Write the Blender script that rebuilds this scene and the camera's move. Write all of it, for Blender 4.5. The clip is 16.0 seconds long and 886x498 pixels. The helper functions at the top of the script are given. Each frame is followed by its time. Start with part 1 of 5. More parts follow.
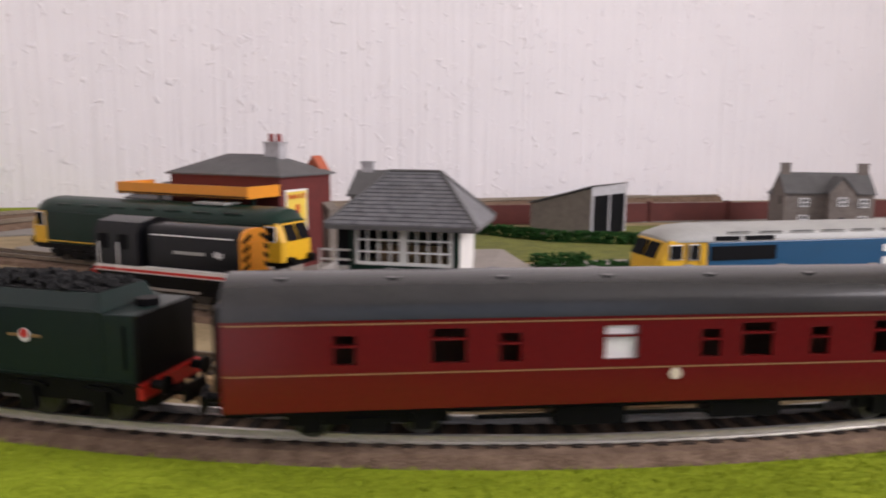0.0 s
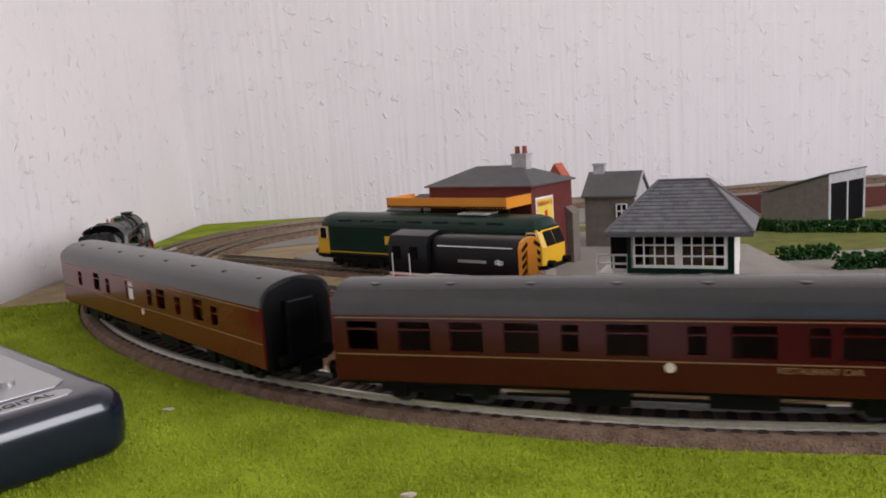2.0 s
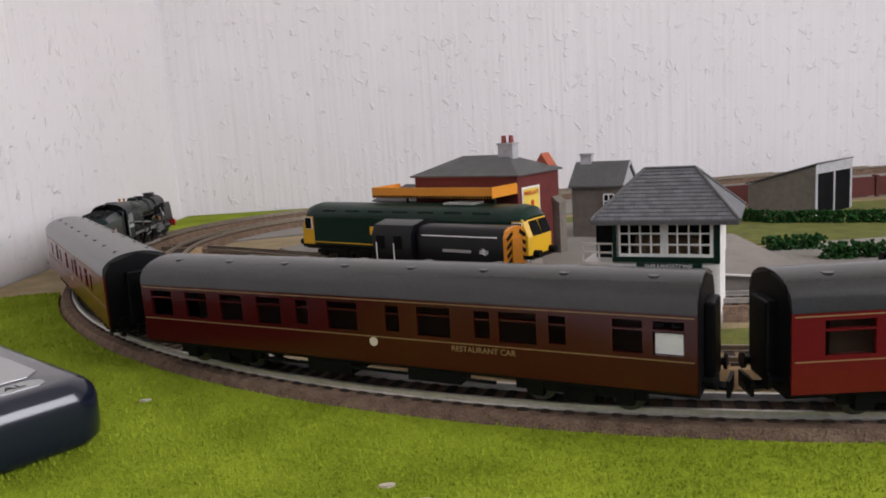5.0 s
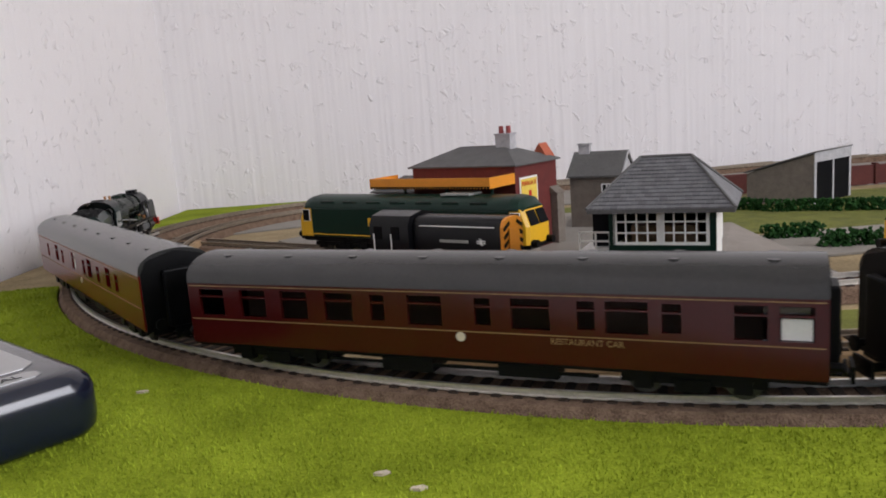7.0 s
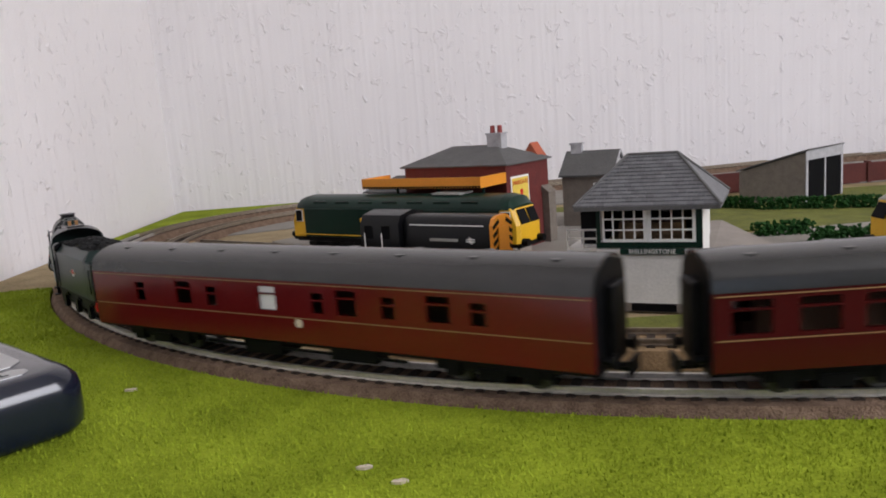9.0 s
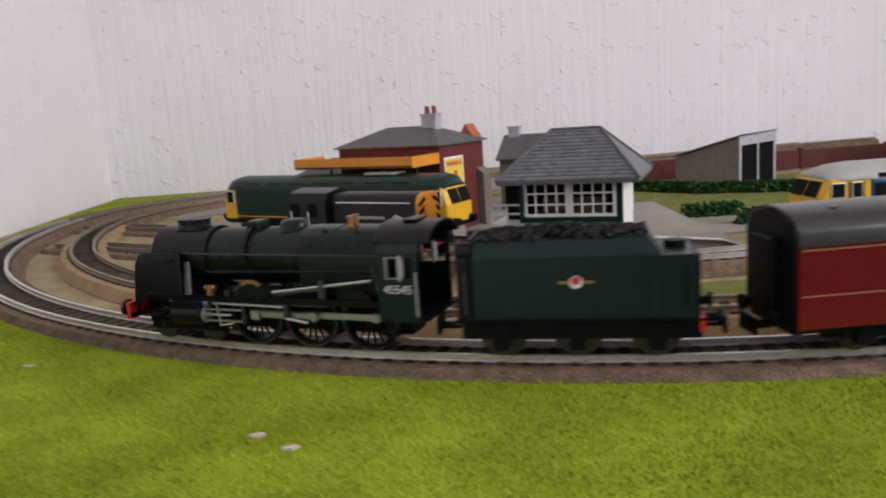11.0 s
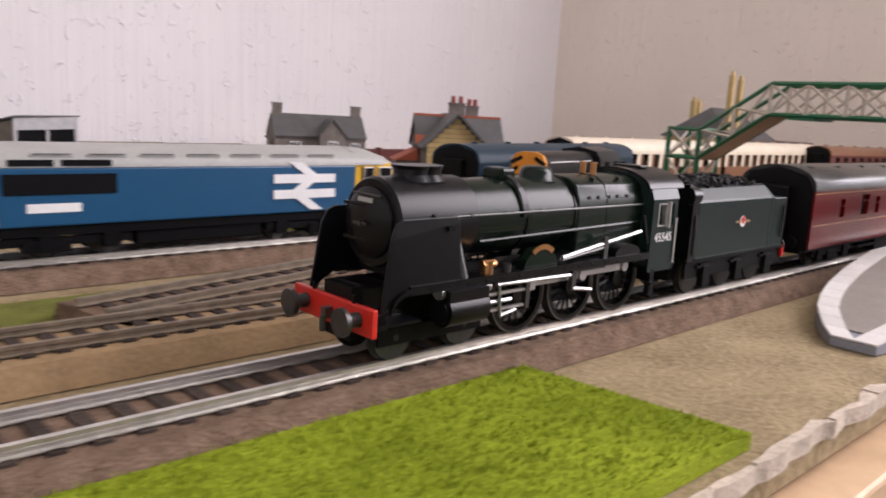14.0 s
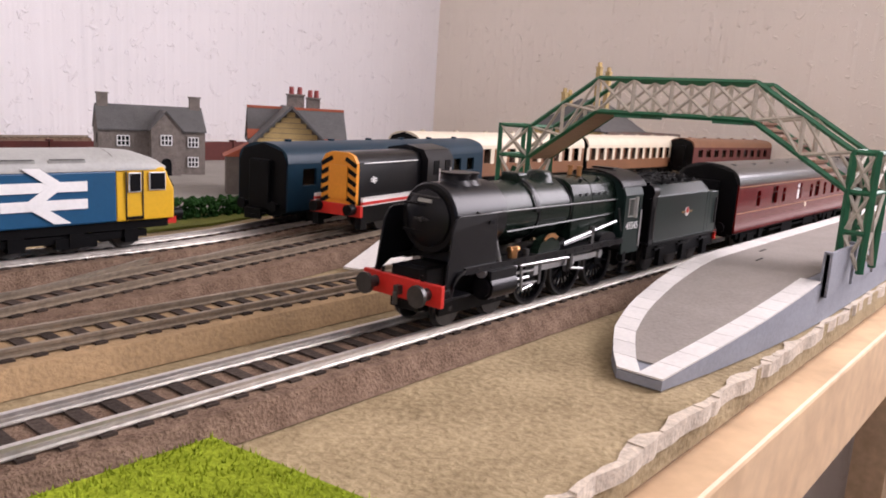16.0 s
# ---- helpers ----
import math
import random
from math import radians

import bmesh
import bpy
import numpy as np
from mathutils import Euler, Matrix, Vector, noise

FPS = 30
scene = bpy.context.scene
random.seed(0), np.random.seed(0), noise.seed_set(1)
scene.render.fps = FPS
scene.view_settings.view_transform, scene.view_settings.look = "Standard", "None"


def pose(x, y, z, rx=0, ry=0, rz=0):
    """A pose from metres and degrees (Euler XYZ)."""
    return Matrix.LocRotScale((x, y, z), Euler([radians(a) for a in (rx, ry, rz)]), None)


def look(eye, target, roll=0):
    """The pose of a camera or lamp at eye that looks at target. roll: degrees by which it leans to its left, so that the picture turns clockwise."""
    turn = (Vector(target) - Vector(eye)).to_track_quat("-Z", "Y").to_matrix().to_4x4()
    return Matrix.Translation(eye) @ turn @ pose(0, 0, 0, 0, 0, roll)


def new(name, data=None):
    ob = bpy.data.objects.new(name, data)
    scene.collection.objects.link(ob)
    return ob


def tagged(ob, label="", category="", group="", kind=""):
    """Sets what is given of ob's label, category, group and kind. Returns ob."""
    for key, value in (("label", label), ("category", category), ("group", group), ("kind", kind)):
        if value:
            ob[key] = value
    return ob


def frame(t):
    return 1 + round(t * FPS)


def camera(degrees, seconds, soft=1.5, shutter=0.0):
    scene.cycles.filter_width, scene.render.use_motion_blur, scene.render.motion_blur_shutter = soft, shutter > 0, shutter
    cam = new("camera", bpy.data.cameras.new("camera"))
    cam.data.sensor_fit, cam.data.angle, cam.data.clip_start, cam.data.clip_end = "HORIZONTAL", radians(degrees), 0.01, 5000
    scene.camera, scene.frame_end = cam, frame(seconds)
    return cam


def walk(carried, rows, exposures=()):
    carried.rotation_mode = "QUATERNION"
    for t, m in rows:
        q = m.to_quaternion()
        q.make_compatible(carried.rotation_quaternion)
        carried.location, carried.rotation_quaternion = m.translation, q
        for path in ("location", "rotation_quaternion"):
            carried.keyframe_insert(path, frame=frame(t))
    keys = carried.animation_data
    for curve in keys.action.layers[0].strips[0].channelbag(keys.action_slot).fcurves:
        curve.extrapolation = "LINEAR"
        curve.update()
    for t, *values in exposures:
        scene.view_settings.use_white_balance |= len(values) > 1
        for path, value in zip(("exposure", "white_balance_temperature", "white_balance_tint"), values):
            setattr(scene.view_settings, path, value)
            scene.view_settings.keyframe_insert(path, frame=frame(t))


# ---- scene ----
cam = camera(60.3, 16.0, soft=1.8, shutter=0.5)
# seconds, eye, yaw (to the left from +y), pitch, roll
WAY = [
    (0.0, 0.08525, -0.19203, 0.10422, -13.583, -8.403, 0.517),
    (0.5, 0.05058, -0.19684, 0.10648, -7.363, -8.353, -0.903),
    (1.0, 0.03693, -0.21321, 0.11581, -3.474, -8.658, -2.810),
    (1.5, 0.02959, -0.22627, 0.12188, -0.917, -8.580, -3.456),
    (2.0, 0.02772, -0.23022, 0.12188, 0.113, -8.763, -3.748),
    (2.5, 0.02848, -0.22973, 0.12030, 0.067, -8.874, -3.692),
    (3.0, 0.02975, -0.22872, 0.11961, -0.323, -9.017, -3.643),
    (3.5, 0.02910, -0.23130, 0.12005, -0.368, -9.109, -3.558),
    (4.0, 0.02984, -0.22853, 0.11891, -0.524, -9.195, -3.589),
    (6.5, 0.03273, -0.22452, 0.11809, -0.551, -9.707, -3.892),
    (7.0, 0.03365, -0.22560, 0.11674, -0.473, -9.860, -4.163),
    (7.5, 0.03417, -0.22652, 0.11642, -0.478, -9.627, -4.314),
    (8.0, 0.03523, -0.22700, 0.11559, -0.418, -9.712, -4.419),
    (10.5, 0.05047, -0.22969, 0.11224, -1.726, -9.806, -4.604),
    (11.0, 0.05819, -0.22501, 0.10175, -3.745, -10.372, -3.944),
    (11.5, 0.07714, -0.21845, 0.09059, -8.266, -9.668, -2.593),
    (12.0, 0.09471, -0.20646, 0.09125, -13.398, -8.440, -1.202),
    (12.5, 0.12576, -0.18481, 0.08460, -21.464, -8.702, 0.435),
    (13.0, 0.17326, -0.16401, 0.07785, -30.593, -9.310, 1.374),
    (13.5, 0.21530, -0.14515, 0.08197, -37.717, -9.765, 2.097),
    (14.0, 0.25507, -0.13831, 0.07727, -43.271, -10.164, 3.303),
    (14.5, 0.28460, -0.13850, 0.08162, -46.463, -10.420, 3.212),
    (15.0, 0.30834, -0.14146, 0.08657, -48.666, -10.505, 3.231),
    (15.5, 0.32257, -0.14415, 0.08591, -50.227, -10.309, 3.803),
    (16.0, 0.32597, -0.14560, 0.08527, -50.351, -10.694, 3.577),
]
walk(cam, [(t, pose(x, y, z) @ pose(0, 0, 0, 0, 0, yaw) @ pose(0, 0, 0, 90 + pitch) @ pose(0, 0, 0, 0, 0, roll))
           for t, x, y, z, yaw, pitch, roll in WAY], exposures=[(0.0, -0.02, 6350, 17), (1.5, -0.2, 6200, 13), (7.0, -0.2, 6080, 10), (10.5, -0.2, 6080, 11), (12.5, -0.2, 6250, 14), (14.0, 0.0, 6350, 19), (16.0, 0.15, 6350, 21)])

# ---- light ----
world = bpy.data.worlds.new("world")
scene.world = world
world.use_nodes = True
wn = world.node_tree.nodes
sky = wn.new("ShaderNodeTexSky")
sky.sky_type, sky.sun_disc, sky.sun_elevation, sky.sun_rotation = "NISHITA", False, radians(35), radians(120)
world.node_tree.links.new(sky.outputs[0], wn["Background"].inputs[0])
wn["Background"].inputs[1].default_value = 0.12


def area_lamp(name, m, w, h, watts, colour):
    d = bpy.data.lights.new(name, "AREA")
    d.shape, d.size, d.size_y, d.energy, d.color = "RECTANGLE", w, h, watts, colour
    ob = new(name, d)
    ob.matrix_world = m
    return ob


# Daylight through the window opening in the east wall.
area_lamp("daylight_and_fill", look((1.57, -0.72, 0.80), (0.0, -0.45, 0.05)), 0.95, 1.1, 36.5, (1.0, 0.95, 0.95))
# Weak fill lamp added behind the camera, no known source there.
area_lamp("daylight_and_fill", look((0.2, -1.93, 0.95), (0.1, 0.3, 0.25)), 1.3, 0.8, 0.7, (0.93, 0.96, 1.0))

# ---- materials ----


def mat(name, col, rough=0.6, metal=0.0, vary=0.15, scale=60.0, bump=0.15, fine=600.0, col2=None, coat=0.0, island=0.0, spec=0.5):
    m = bpy.data.materials.new(name)
    m.use_nodes = True
    n, l = m.node_tree.nodes, m.node_tree.links
    p = n["Principled BSDF"]
    p.inputs["Roughness"].default_value, p.inputs["Metallic"].default_value = rough, metal
    p.inputs["Coat Weight"].default_value = coat
    p.inputs["Specular IOR Level"].default_value = spec
    co = n.new("ShaderNodeTexCoord")
    a, b = n.new("ShaderNodeTexNoise"), n.new("ShaderNodeTexNoise")
    a.inputs["Scale"].default_value, a.inputs["Detail"].default_value = scale, 5
    b.inputs["Scale"].default_value, b.inputs["Detail"].default_value = fine, 4
    for t in (a, b):
        l.new(co.outputs["Object"], t.inputs["Vector"])
    add = n.new("ShaderNodeMath")
    add.operation = "ADD"
    l.new(a.outputs[0], add.inputs[0]), l.new(b.outputs[0], add.inputs[1])
    ramp = n.new("ShaderNodeMapRange")
    ramp.inputs[1].default_value, ramp.inputs[2].default_value = 0.7, 1.3
    l.new(add.outputs[0], ramp.inputs[0])
    mix = n.new("ShaderNodeMix")
    mix.data_type = "RGBA"
    lo = [c * (1 - vary) for c in col]
    hi = [min(c * (1 + vary), 1) for c in (col2 or col)]
    mix.inputs[6].default_value, mix.inputs[7].default_value = (*lo, 1), (*hi, 1)
    l.new(ramp.outputs[0], mix.inputs[0])
    out = mix.outputs[2]
    if island:
        g = n.new("ShaderNodeObjectInfo")
        hs = n.new("ShaderNodeHueSaturation")
        mr = n.new("ShaderNodeMapRange")
        mr.inputs[3].default_value, mr.inputs[4].default_value = 1 - island, 1 + island
        l.new(g.outputs["Random"], mr.inputs[0]), l.new(mr.outputs[0], hs.inputs["Value"])
        l.new(out, hs.inputs["Color"])
        out = hs.outputs[0]
    l.new(out, p.inputs["Base Color"])
    if bump:
        bp = n.new("ShaderNodeBump")
        bp.inputs["Strength"].default_value, bp.inputs["Distance"].default_value = bump, 0.001
        l.new(add.outputs[0], bp.inputs["Height"]), l.new(bp.outputs[0], p.inputs["Normal"])
    return m


def wallpaper(name, col):
    m = mat(name, col, 0.75, 0, 0.03, 8, 0)
    n, l = m.node_tree.nodes, m.node_tree.links
    co, mp = n.new("ShaderNodeTexCoord"), n.new("ShaderNodeMapping")
    mp.inputs["Scale"].default_value = (1, 1, 0.03)
    no, no2 = n.new("ShaderNodeTexNoise"), n.new("ShaderNodeTexNoise")
    no.inputs["Scale"].default_value, no.inputs["Detail"].default_value = 90, 1
    no2.inputs["Scale"].default_value, no2.inputs["Detail"].default_value, no2.inputs["Distortion"].default_value = 85, 4, 0.6
    l.new(co.outputs["Object"], mp.inputs[0]), l.new(mp.outputs[0], no.inputs["Vector"]), l.new(co.outputs["Object"], no2.inputs["Vector"])
    cr = n.new("ShaderNodeMapRange")
    cr.inputs[1].default_value, cr.inputs[2].default_value = 0.60, 0.76
    l.new(no2.outputs[0], cr.inputs[0])
    add = n.new("ShaderNodeMath")
    add.operation = "MULTIPLY_ADD"
    add.inputs[1].default_value = 1.0
    l.new(cr.outputs[0], add.inputs[0]), l.new(no.outputs[0], add.inputs[2])
    bp = n.new("ShaderNodeBump")
    bp.inputs["Strength"].default_value, bp.inputs["Distance"].default_value = 0.6, 0.0034
    l.new(add.outputs[0], bp.inputs["Height"]), l.new(bp.outputs[0], n["Principled BSDF"].inputs["Normal"])
    return m


def glass_mat(name, col=(0.9, 0.95, 0.95), rough=0.05):
    m = bpy.data.materials.new(name)
    m.use_nodes = True
    p = m.node_tree.nodes["Principled BSDF"]
    p.inputs["Base Color"].default_value = (*col, 1)
    p.inputs["Roughness"].default_value, p.inputs["Transmission Weight"].default_value, p.inputs["IOR"].default_value = rough, 1.0, 1.1
    return m


M = dict(
    # Right wall repeats the wallpaper with its warm indirect light mixed into the colour.
    wall=wallpaper("cream_wallpaper", (0.86, 0.83, 0.83)), wall_r=wallpaper("bounce_toned_wallpaper", (0.88, 0.80, 0.70)),
    # Unseen wall, kept dark so that glossy paint mirrors little.
    wall_s=mat("dark_unseen_wall", (0.16, 0.13, 0.11), 0.8, 0, 0.1),
    ceiling=mat("white_ceiling", (0.8, 0.8, 0.78), 0.8, 0, 0.03),
    floor=mat("dark_wood_floor", (0.09, 0.055, 0.035), 0.5, 0, 0.35, 9, 0.1, 80),
    pine=mat("pine_board", (0.62, 0.42, 0.24), 0.45, 0, 0.14, 14, 0.08, 90, (0.66, 0.47, 0.28)),
    hardboard=mat("hardboard_edge", (0.2, 0.1, 0.06), 0.7, 0, 0.2),
    plaster=mat("chipped_plaster", (0.55, 0.47, 0.37), 0.85, 0, 0.25, 90, 0.5),
    sand=mat("sandy_ground", (0.30, 0.225, 0.12), 0.9, 0, 0.28, 35, 0.9, 420, (0.33, 0.26, 0.15), spec=0.2),
    mud=mat("brown_cork_ballast", (0.165, 0.105, 0.07), 0.92, 0, 0.35, 160, 1.0, 1100, (0.19, 0.13, 0.09), spec=0.15),
    cork=mat("pale_cork_strip", (0.33, 0.22, 0.11), 0.9, 0, 0.25, 60, 0.6, 700),
    grass=mat("grass_mat_base", (0.20, 0.262, 0.0115), 0.95, 0, 0.3, 22, 0.8, 900, (0.25, 0.31, 0.02), spec=0.1),
    blade=mat("static_grass", (0.225, 0.30, 0.0135), 0.85, 0, 0.35, 25, 0, 800, (0.28, 0.34, 0.025), spec=0.1),
    olive=mat("olive_grass", (0.13, 0.14, 0.018), 0.95, 0, 0.35, 60, 0.7, 900),
    hedge=mat("dark_green_hedge", (0.012, 0.045, 0.012), 0.95, 0, 0.5, 200, 1.0, 1200, (0.025, 0.075, 0.018), spec=0.1),
    road=mat("grey_yard", (0.25, 0.23, 0.2), 0.9, 0, 0.12, 30, 0.3, 500),
    rail=mat("nickel_silver_rail", (0.7, 0.68, 0.64), 0.42, 1.0, 0.12, 200),
    rust=mat("dull_rail", (0.28, 0.23, 0.17), 0.5, 0.6, 0.25, 200),
    sleeper=mat("dark_sleeper", (0.052, 0.039, 0.031), 0.85, 0, 0.4, 120, 0.4, 900, None, 0, 0.3, spec=0.15),
    maroon=mat("maroon_paint", (0.115, 0.007, 0.007), 0.16, 0, 0.08, 30, 0.02, spec=0.5),
    # Same maroon with the bend's shade put in; plain own colour on the canopies.
    maroon_d=mat("maroon_shade_and_canopy", (0.050, 0.0045, 0.004), 0.16, 0, 0.1, 30, 0.02, spec=0.4),
    roof=mat("grey_coach_roof", (0.026, 0.026, 0.025), 0.24, 0, 0.12, 60, 0.03, spec=0.5),
    black=mat("black_plastic", (0.004, 0.004, 0.0045), 0.45, 0, 0.3, 80, 0.05, spec=0.12),
    satin=mat("satin_black_paint", (0.0045, 0.0045, 0.0055), 0.30, 0, 0.15, 60, 0.02, spec=0.22),
    green=mat("brunswick_green_paint", (0.0045, 0.0115, 0.007), 0.27, 0, 0.1, 40, 0.02, spec=0.22),
    tgreen=mat("tender_green_paint", (0.007, 0.018, 0.0155), 0.32, 0, 0.08, 40, 0.02, spec=0.24),
    dgreen=mat("dark_green_diesel_paint", (0.004, 0.022, 0.014), 0.35, 0, 0.1, 40, 0.02, spec=0.25),
    red=mat("buffer_beam_red", (0.55, 0.02, 0.012), 0.4, 0, 0.1, 60, 0.02),
    steel=mat("bright_steel", (0.42, 0.42, 0.42), 0.36, 0.75, 0.08, 200),
    gun=mat("dark_gunmetal", (0.07, 0.068, 0.066), 0.4, 0.7, 0.15, 200),
    brass=mat("copper_brass", (0.42, 0.22, 0.09), 0.38, 1.0, 0.1),
    cream=mat("cream_lining", (0.27, 0.16, 0.06), 0.5, 0, 0.05),
    white=mat("white_paint", (0.8, 0.8, 0.78), 0.5, 0, 0.06, 60, 0.05),
    offwhite=mat("aged_white_wood", (0.72, 0.7, 0.66), 0.6, 0, 0.1, 60, 0.15),
    blue=mat("rail_blue_paint", (0.010, 0.075, 0.165), 0.35, 0, 0.06, 40, 0.02),
    dblue=mat("dark_blue_paint", (0.006, 0.026, 0.045), 0.4, 0, 0.1, 40, 0.02, spec=0.25),
    lgrey=mat("light_grey_roof_paint", (0.34, 0.34, 0.315), 0.5, 0, 0.1, 60, 0.05),
    yellow=mat("warning_yellow_paint", (0.70, 0.40, 0.012), 0.4, 0, 0.06, 40, 0.02),
    orange=mat("chrome_orange_paint", (0.72, 0.27, 0.015), 0.45, 0, 0.08, 40, 0.02),
    umber=mat("umber_brown_paint", (0.19, 0.085, 0.04), 0.4, 0, 0.15, 60, 0.02),
    ivory=mat("ivory_paint", (0.68, 0.6, 0.46), 0.45, 0, 0.08, 60, 0.02),
    slate=mat("grey_slate", (0.12, 0.12, 0.125), 0.6, 0, 0.2, 150, 0.3, 900, None, 0, 0.22),
    slate2=mat("plain_grey_roof", (0.10, 0.098, 0.095), 0.65, 0, 0.18, 80, 0.3, 700, spec=0.3),
    brick=mat("red_brick", (0.11, 0.014, 0.011), 0.75, 0, 0.2, 150, 0.3, 900),
    stone=mat("grey_stone_walls", (0.17, 0.145, 0.125), 0.85, 0, 0.28, 220, 0.6, 900),
    render_w=mat("brown_grey_walls", (0.16, 0.135, 0.11), 0.85, 0, 0.2, 180, 0.4, 900),
    # Chimney grey; on gable and shed end it paints the light from the right.
    lstone=mat("pale_stone_lit_ends", (0.42, 0.41, 0.42), 0.85, 0, 0.2, 180, 0.4, 900),
    buff=mat("buff_boards", (0.55, 0.40, 0.17), 0.7, 0, 0.15, 90, 0.2, 700, None, 0, 0.15),
    brick_red=mat("red_chimney_pots", (0.27, 0.05, 0.045), 0.7, 0, 0.2, 100, 0.2),
    terra=mat("terracotta", (0.38, 0.09, 0.04), 0.7, 0, 0.15, 100, 0.2),
    fence=mat("dark_red_fence", (0.10, 0.022, 0.016), 0.8, 0, 0.2, 60, 0.3),
    plat=mat("platform_grey", (0.26, 0.23, 0.20), 0.85, 0, 0.12, 60, 0.3, 600),
    slab=mat("platform_white_slabs", (0.68, 0.66, 0.62), 0.7, 0, 0.08, 60, 0.15, 500, None, 0, 0.06),
    platside=mat("platform_blue_grey_side", (0.24, 0.25, 0.28), 0.7, 0, 0.12),
    bgreen=mat("bridge_green_paint", (0.012, 0.12, 0.05), 0.5, 0, 0.15, 80, 0.05),
    bstone=mat("bridge_pale_lattice", (0.5, 0.45, 0.36), 0.6, 0, 0.15, 80, 0.1),
    dark=mat("dark_interior", (0.004, 0.004, 0.005), 0.7, 0, 0.2, spec=0.1),
    seat=mat("coach_interior_tan", (0.3, 0.17, 0.09), 0.7, 0, 0.2, 80),
    coal=mat("coal", (0.012, 0.012, 0.012), 0.6, 0, 0.4, 300, 1.0, 900, spec=0.15),
    poster=mat("poster_yellow", (0.75, 0.55, 0.08), 0.5, 0, 0.08, 120),
    navy=mat("controller_blue_black", (0.006, 0.009, 0.02), 0.22, 0, 0.1, 40, 0.02, 400, None, 0.3),
    silver=mat("controller_silver_panel", (0.42, 0.42, 0.42), 0.35, 0.5, 0.06, 60, 0.03),
    wood=mat("stair_wood", (0.42, 0.3, 0.15), 0.7, 0, 0.15, 90, 0.2),
    glass=glass_mat("clear_glass"), tint=glass_mat("tinted_glass", (0.35, 0.38, 0.42)),
)

# ---- mesh helpers ----


class B:
    def __init__(self):
        self.v, self.f = [], []

    def add(self, v, f, m=None):
        k = len(self.v)
        self.v += [tuple(m @ Vector(p)) if m else tuple(p) for p in v]
        self.f += [tuple(i + k for i in q) for q in f]
        return self

    def box(self, x0, x1, y0, y1, z0, z1, m=None):
        v = [(x, y, z) for z in (z0, z1) for y in (y0, y1) for x in (x0, x1)]
        return self.add(v, [(0, 2, 3, 1), (4, 5, 7, 6), (0, 1, 5, 4), (2, 6, 7, 3), (0, 4, 6, 2), (1, 3, 7, 5)], m)

    def cyl(self, p0, p1, r, n=16, r2=None, m=None):
        p0, p1 = Vector(p0), Vector(p1)
        r2 = r if r2 is None else r2
        q = (p1 - p0).to_track_quat("Z", "Y")
        ring = [Vector((math.cos(2 * math.pi * i / n), math.sin(2 * math.pi * i / n), 0)) for i in range(n)]
        v = [p0 + q @ (c * r) for c in ring] + [p1 + q @ (c * r2) for c in ring]
        f = [(i, (i + 1) % n, n + (i + 1) % n, n + i) for i in range(n)]
        return self.add(v, f + [tuple(reversed(range(n))), tuple(range(n, 2 * n))], m)

    def loft(self, rings, m=None, caps=True):
        n = len(rings[0])
        v = [p for r in rings for p in r]
        f = [(k * n + i, k * n + (i + 1) % n, (k + 1) * n + (i + 1) % n, (k + 1) * n + i) for k in range(len(rings) - 1) for i in range(n)]
        if caps:
            f += [tuple(reversed(range(n))), tuple(range((len(rings) - 1) * n, len(rings) * n))]
        return self.add(v, f, m)

    def along_x(self, prof, x0, x1, m=None):
        return self.loft([[(x, y, z) for y, z in prof] for x in (x0, x1)], m)

    def along_y(self, prof, y0, y1, m=None):
        return self.loft([[(x, y, z) for x, z in prof] for y in (y0, y1)], m)

    def slab(self, pts, z0, z1, m=None):
        return self.loft([[(x, y, z) for x, y in pts] for z in (z0, z1)], m)

    def bar(self, p0, p1, r, m=None, n=6):
        return self.cyl(p0, p1, r, n, None, m)

    def mesh(self, name):
        me = bpy.data.meshes.new(name)
        me.from_pydata(self.v, [], self.f)
        b = bmesh.new()
        b.from_mesh(me)
        bmesh.ops.recalc_face_normals(b, faces=b.faces)
        b.to_mesh(me)
        b.free()
        return me


def part(name, b, material, parent=None, label="", smooth=False, bevel=0.0, m=None, kind=""):
    me = b if isinstance(b, bpy.types.Mesh) else b.mesh(name)
    if material and not me.materials:
        me.materials.append(M[material])
    if smooth:
        for p in me.polygons:
            p.use_smooth = True
        me.set_sharp_from_angle(angle=radians(40))
    ob = new(name, me)
    ob.parent = parent
    if m:
        ob.matrix_basis = m
    if bevel:
        k = ob.modifiers.new("bevel", "BEVEL")
        k.width, k.segments, k.limit_method = bevel, 2, "ANGLE"
    return tagged(ob, label, kind=kind)


def thing(name, m, label, category, group=""):
    ob = new(name)
    ob.empty_display_size = 0.01
    ob.matrix_basis = m
    return tagged(ob, label, category, group)


def structure(name, b, material, label="", category="", smooth=False):
    return tagged(part(name, b, material, None, label, smooth), category=category or name.split("_")[0], kind="structure")


def words(name, text, size, m, material, parent, label=""):
    c = bpy.data.curves.new(name, "FONT")
    c.body, c.size, c.align_x, c.align_y, c.extrude = text, size, "CENTER", "CENTER", 0.00008
    tmp = bpy.data.objects.new(name, c)
    scene.collection.objects.link(tmp)
    me = bpy.data.meshes.new_from_object(tmp.evaluated_get(bpy.context.evaluated_depsgraph_get()))
    bpy.data.objects.remove(tmp)
    me.materials.clear()
    return part(name, me, material, parent, label, m=m)


FRONT = Matrix.Rotation(radians(90), 4, "X")  # writing on a side that faces -y
RIGHT = Matrix.Rotation(radians(90), 4, "Z") @ FRONT

# ---- plan of the tracks ----
RAIL = 0.0112
CX, CY, RAD = 0.2777, 0.5903, 0.568


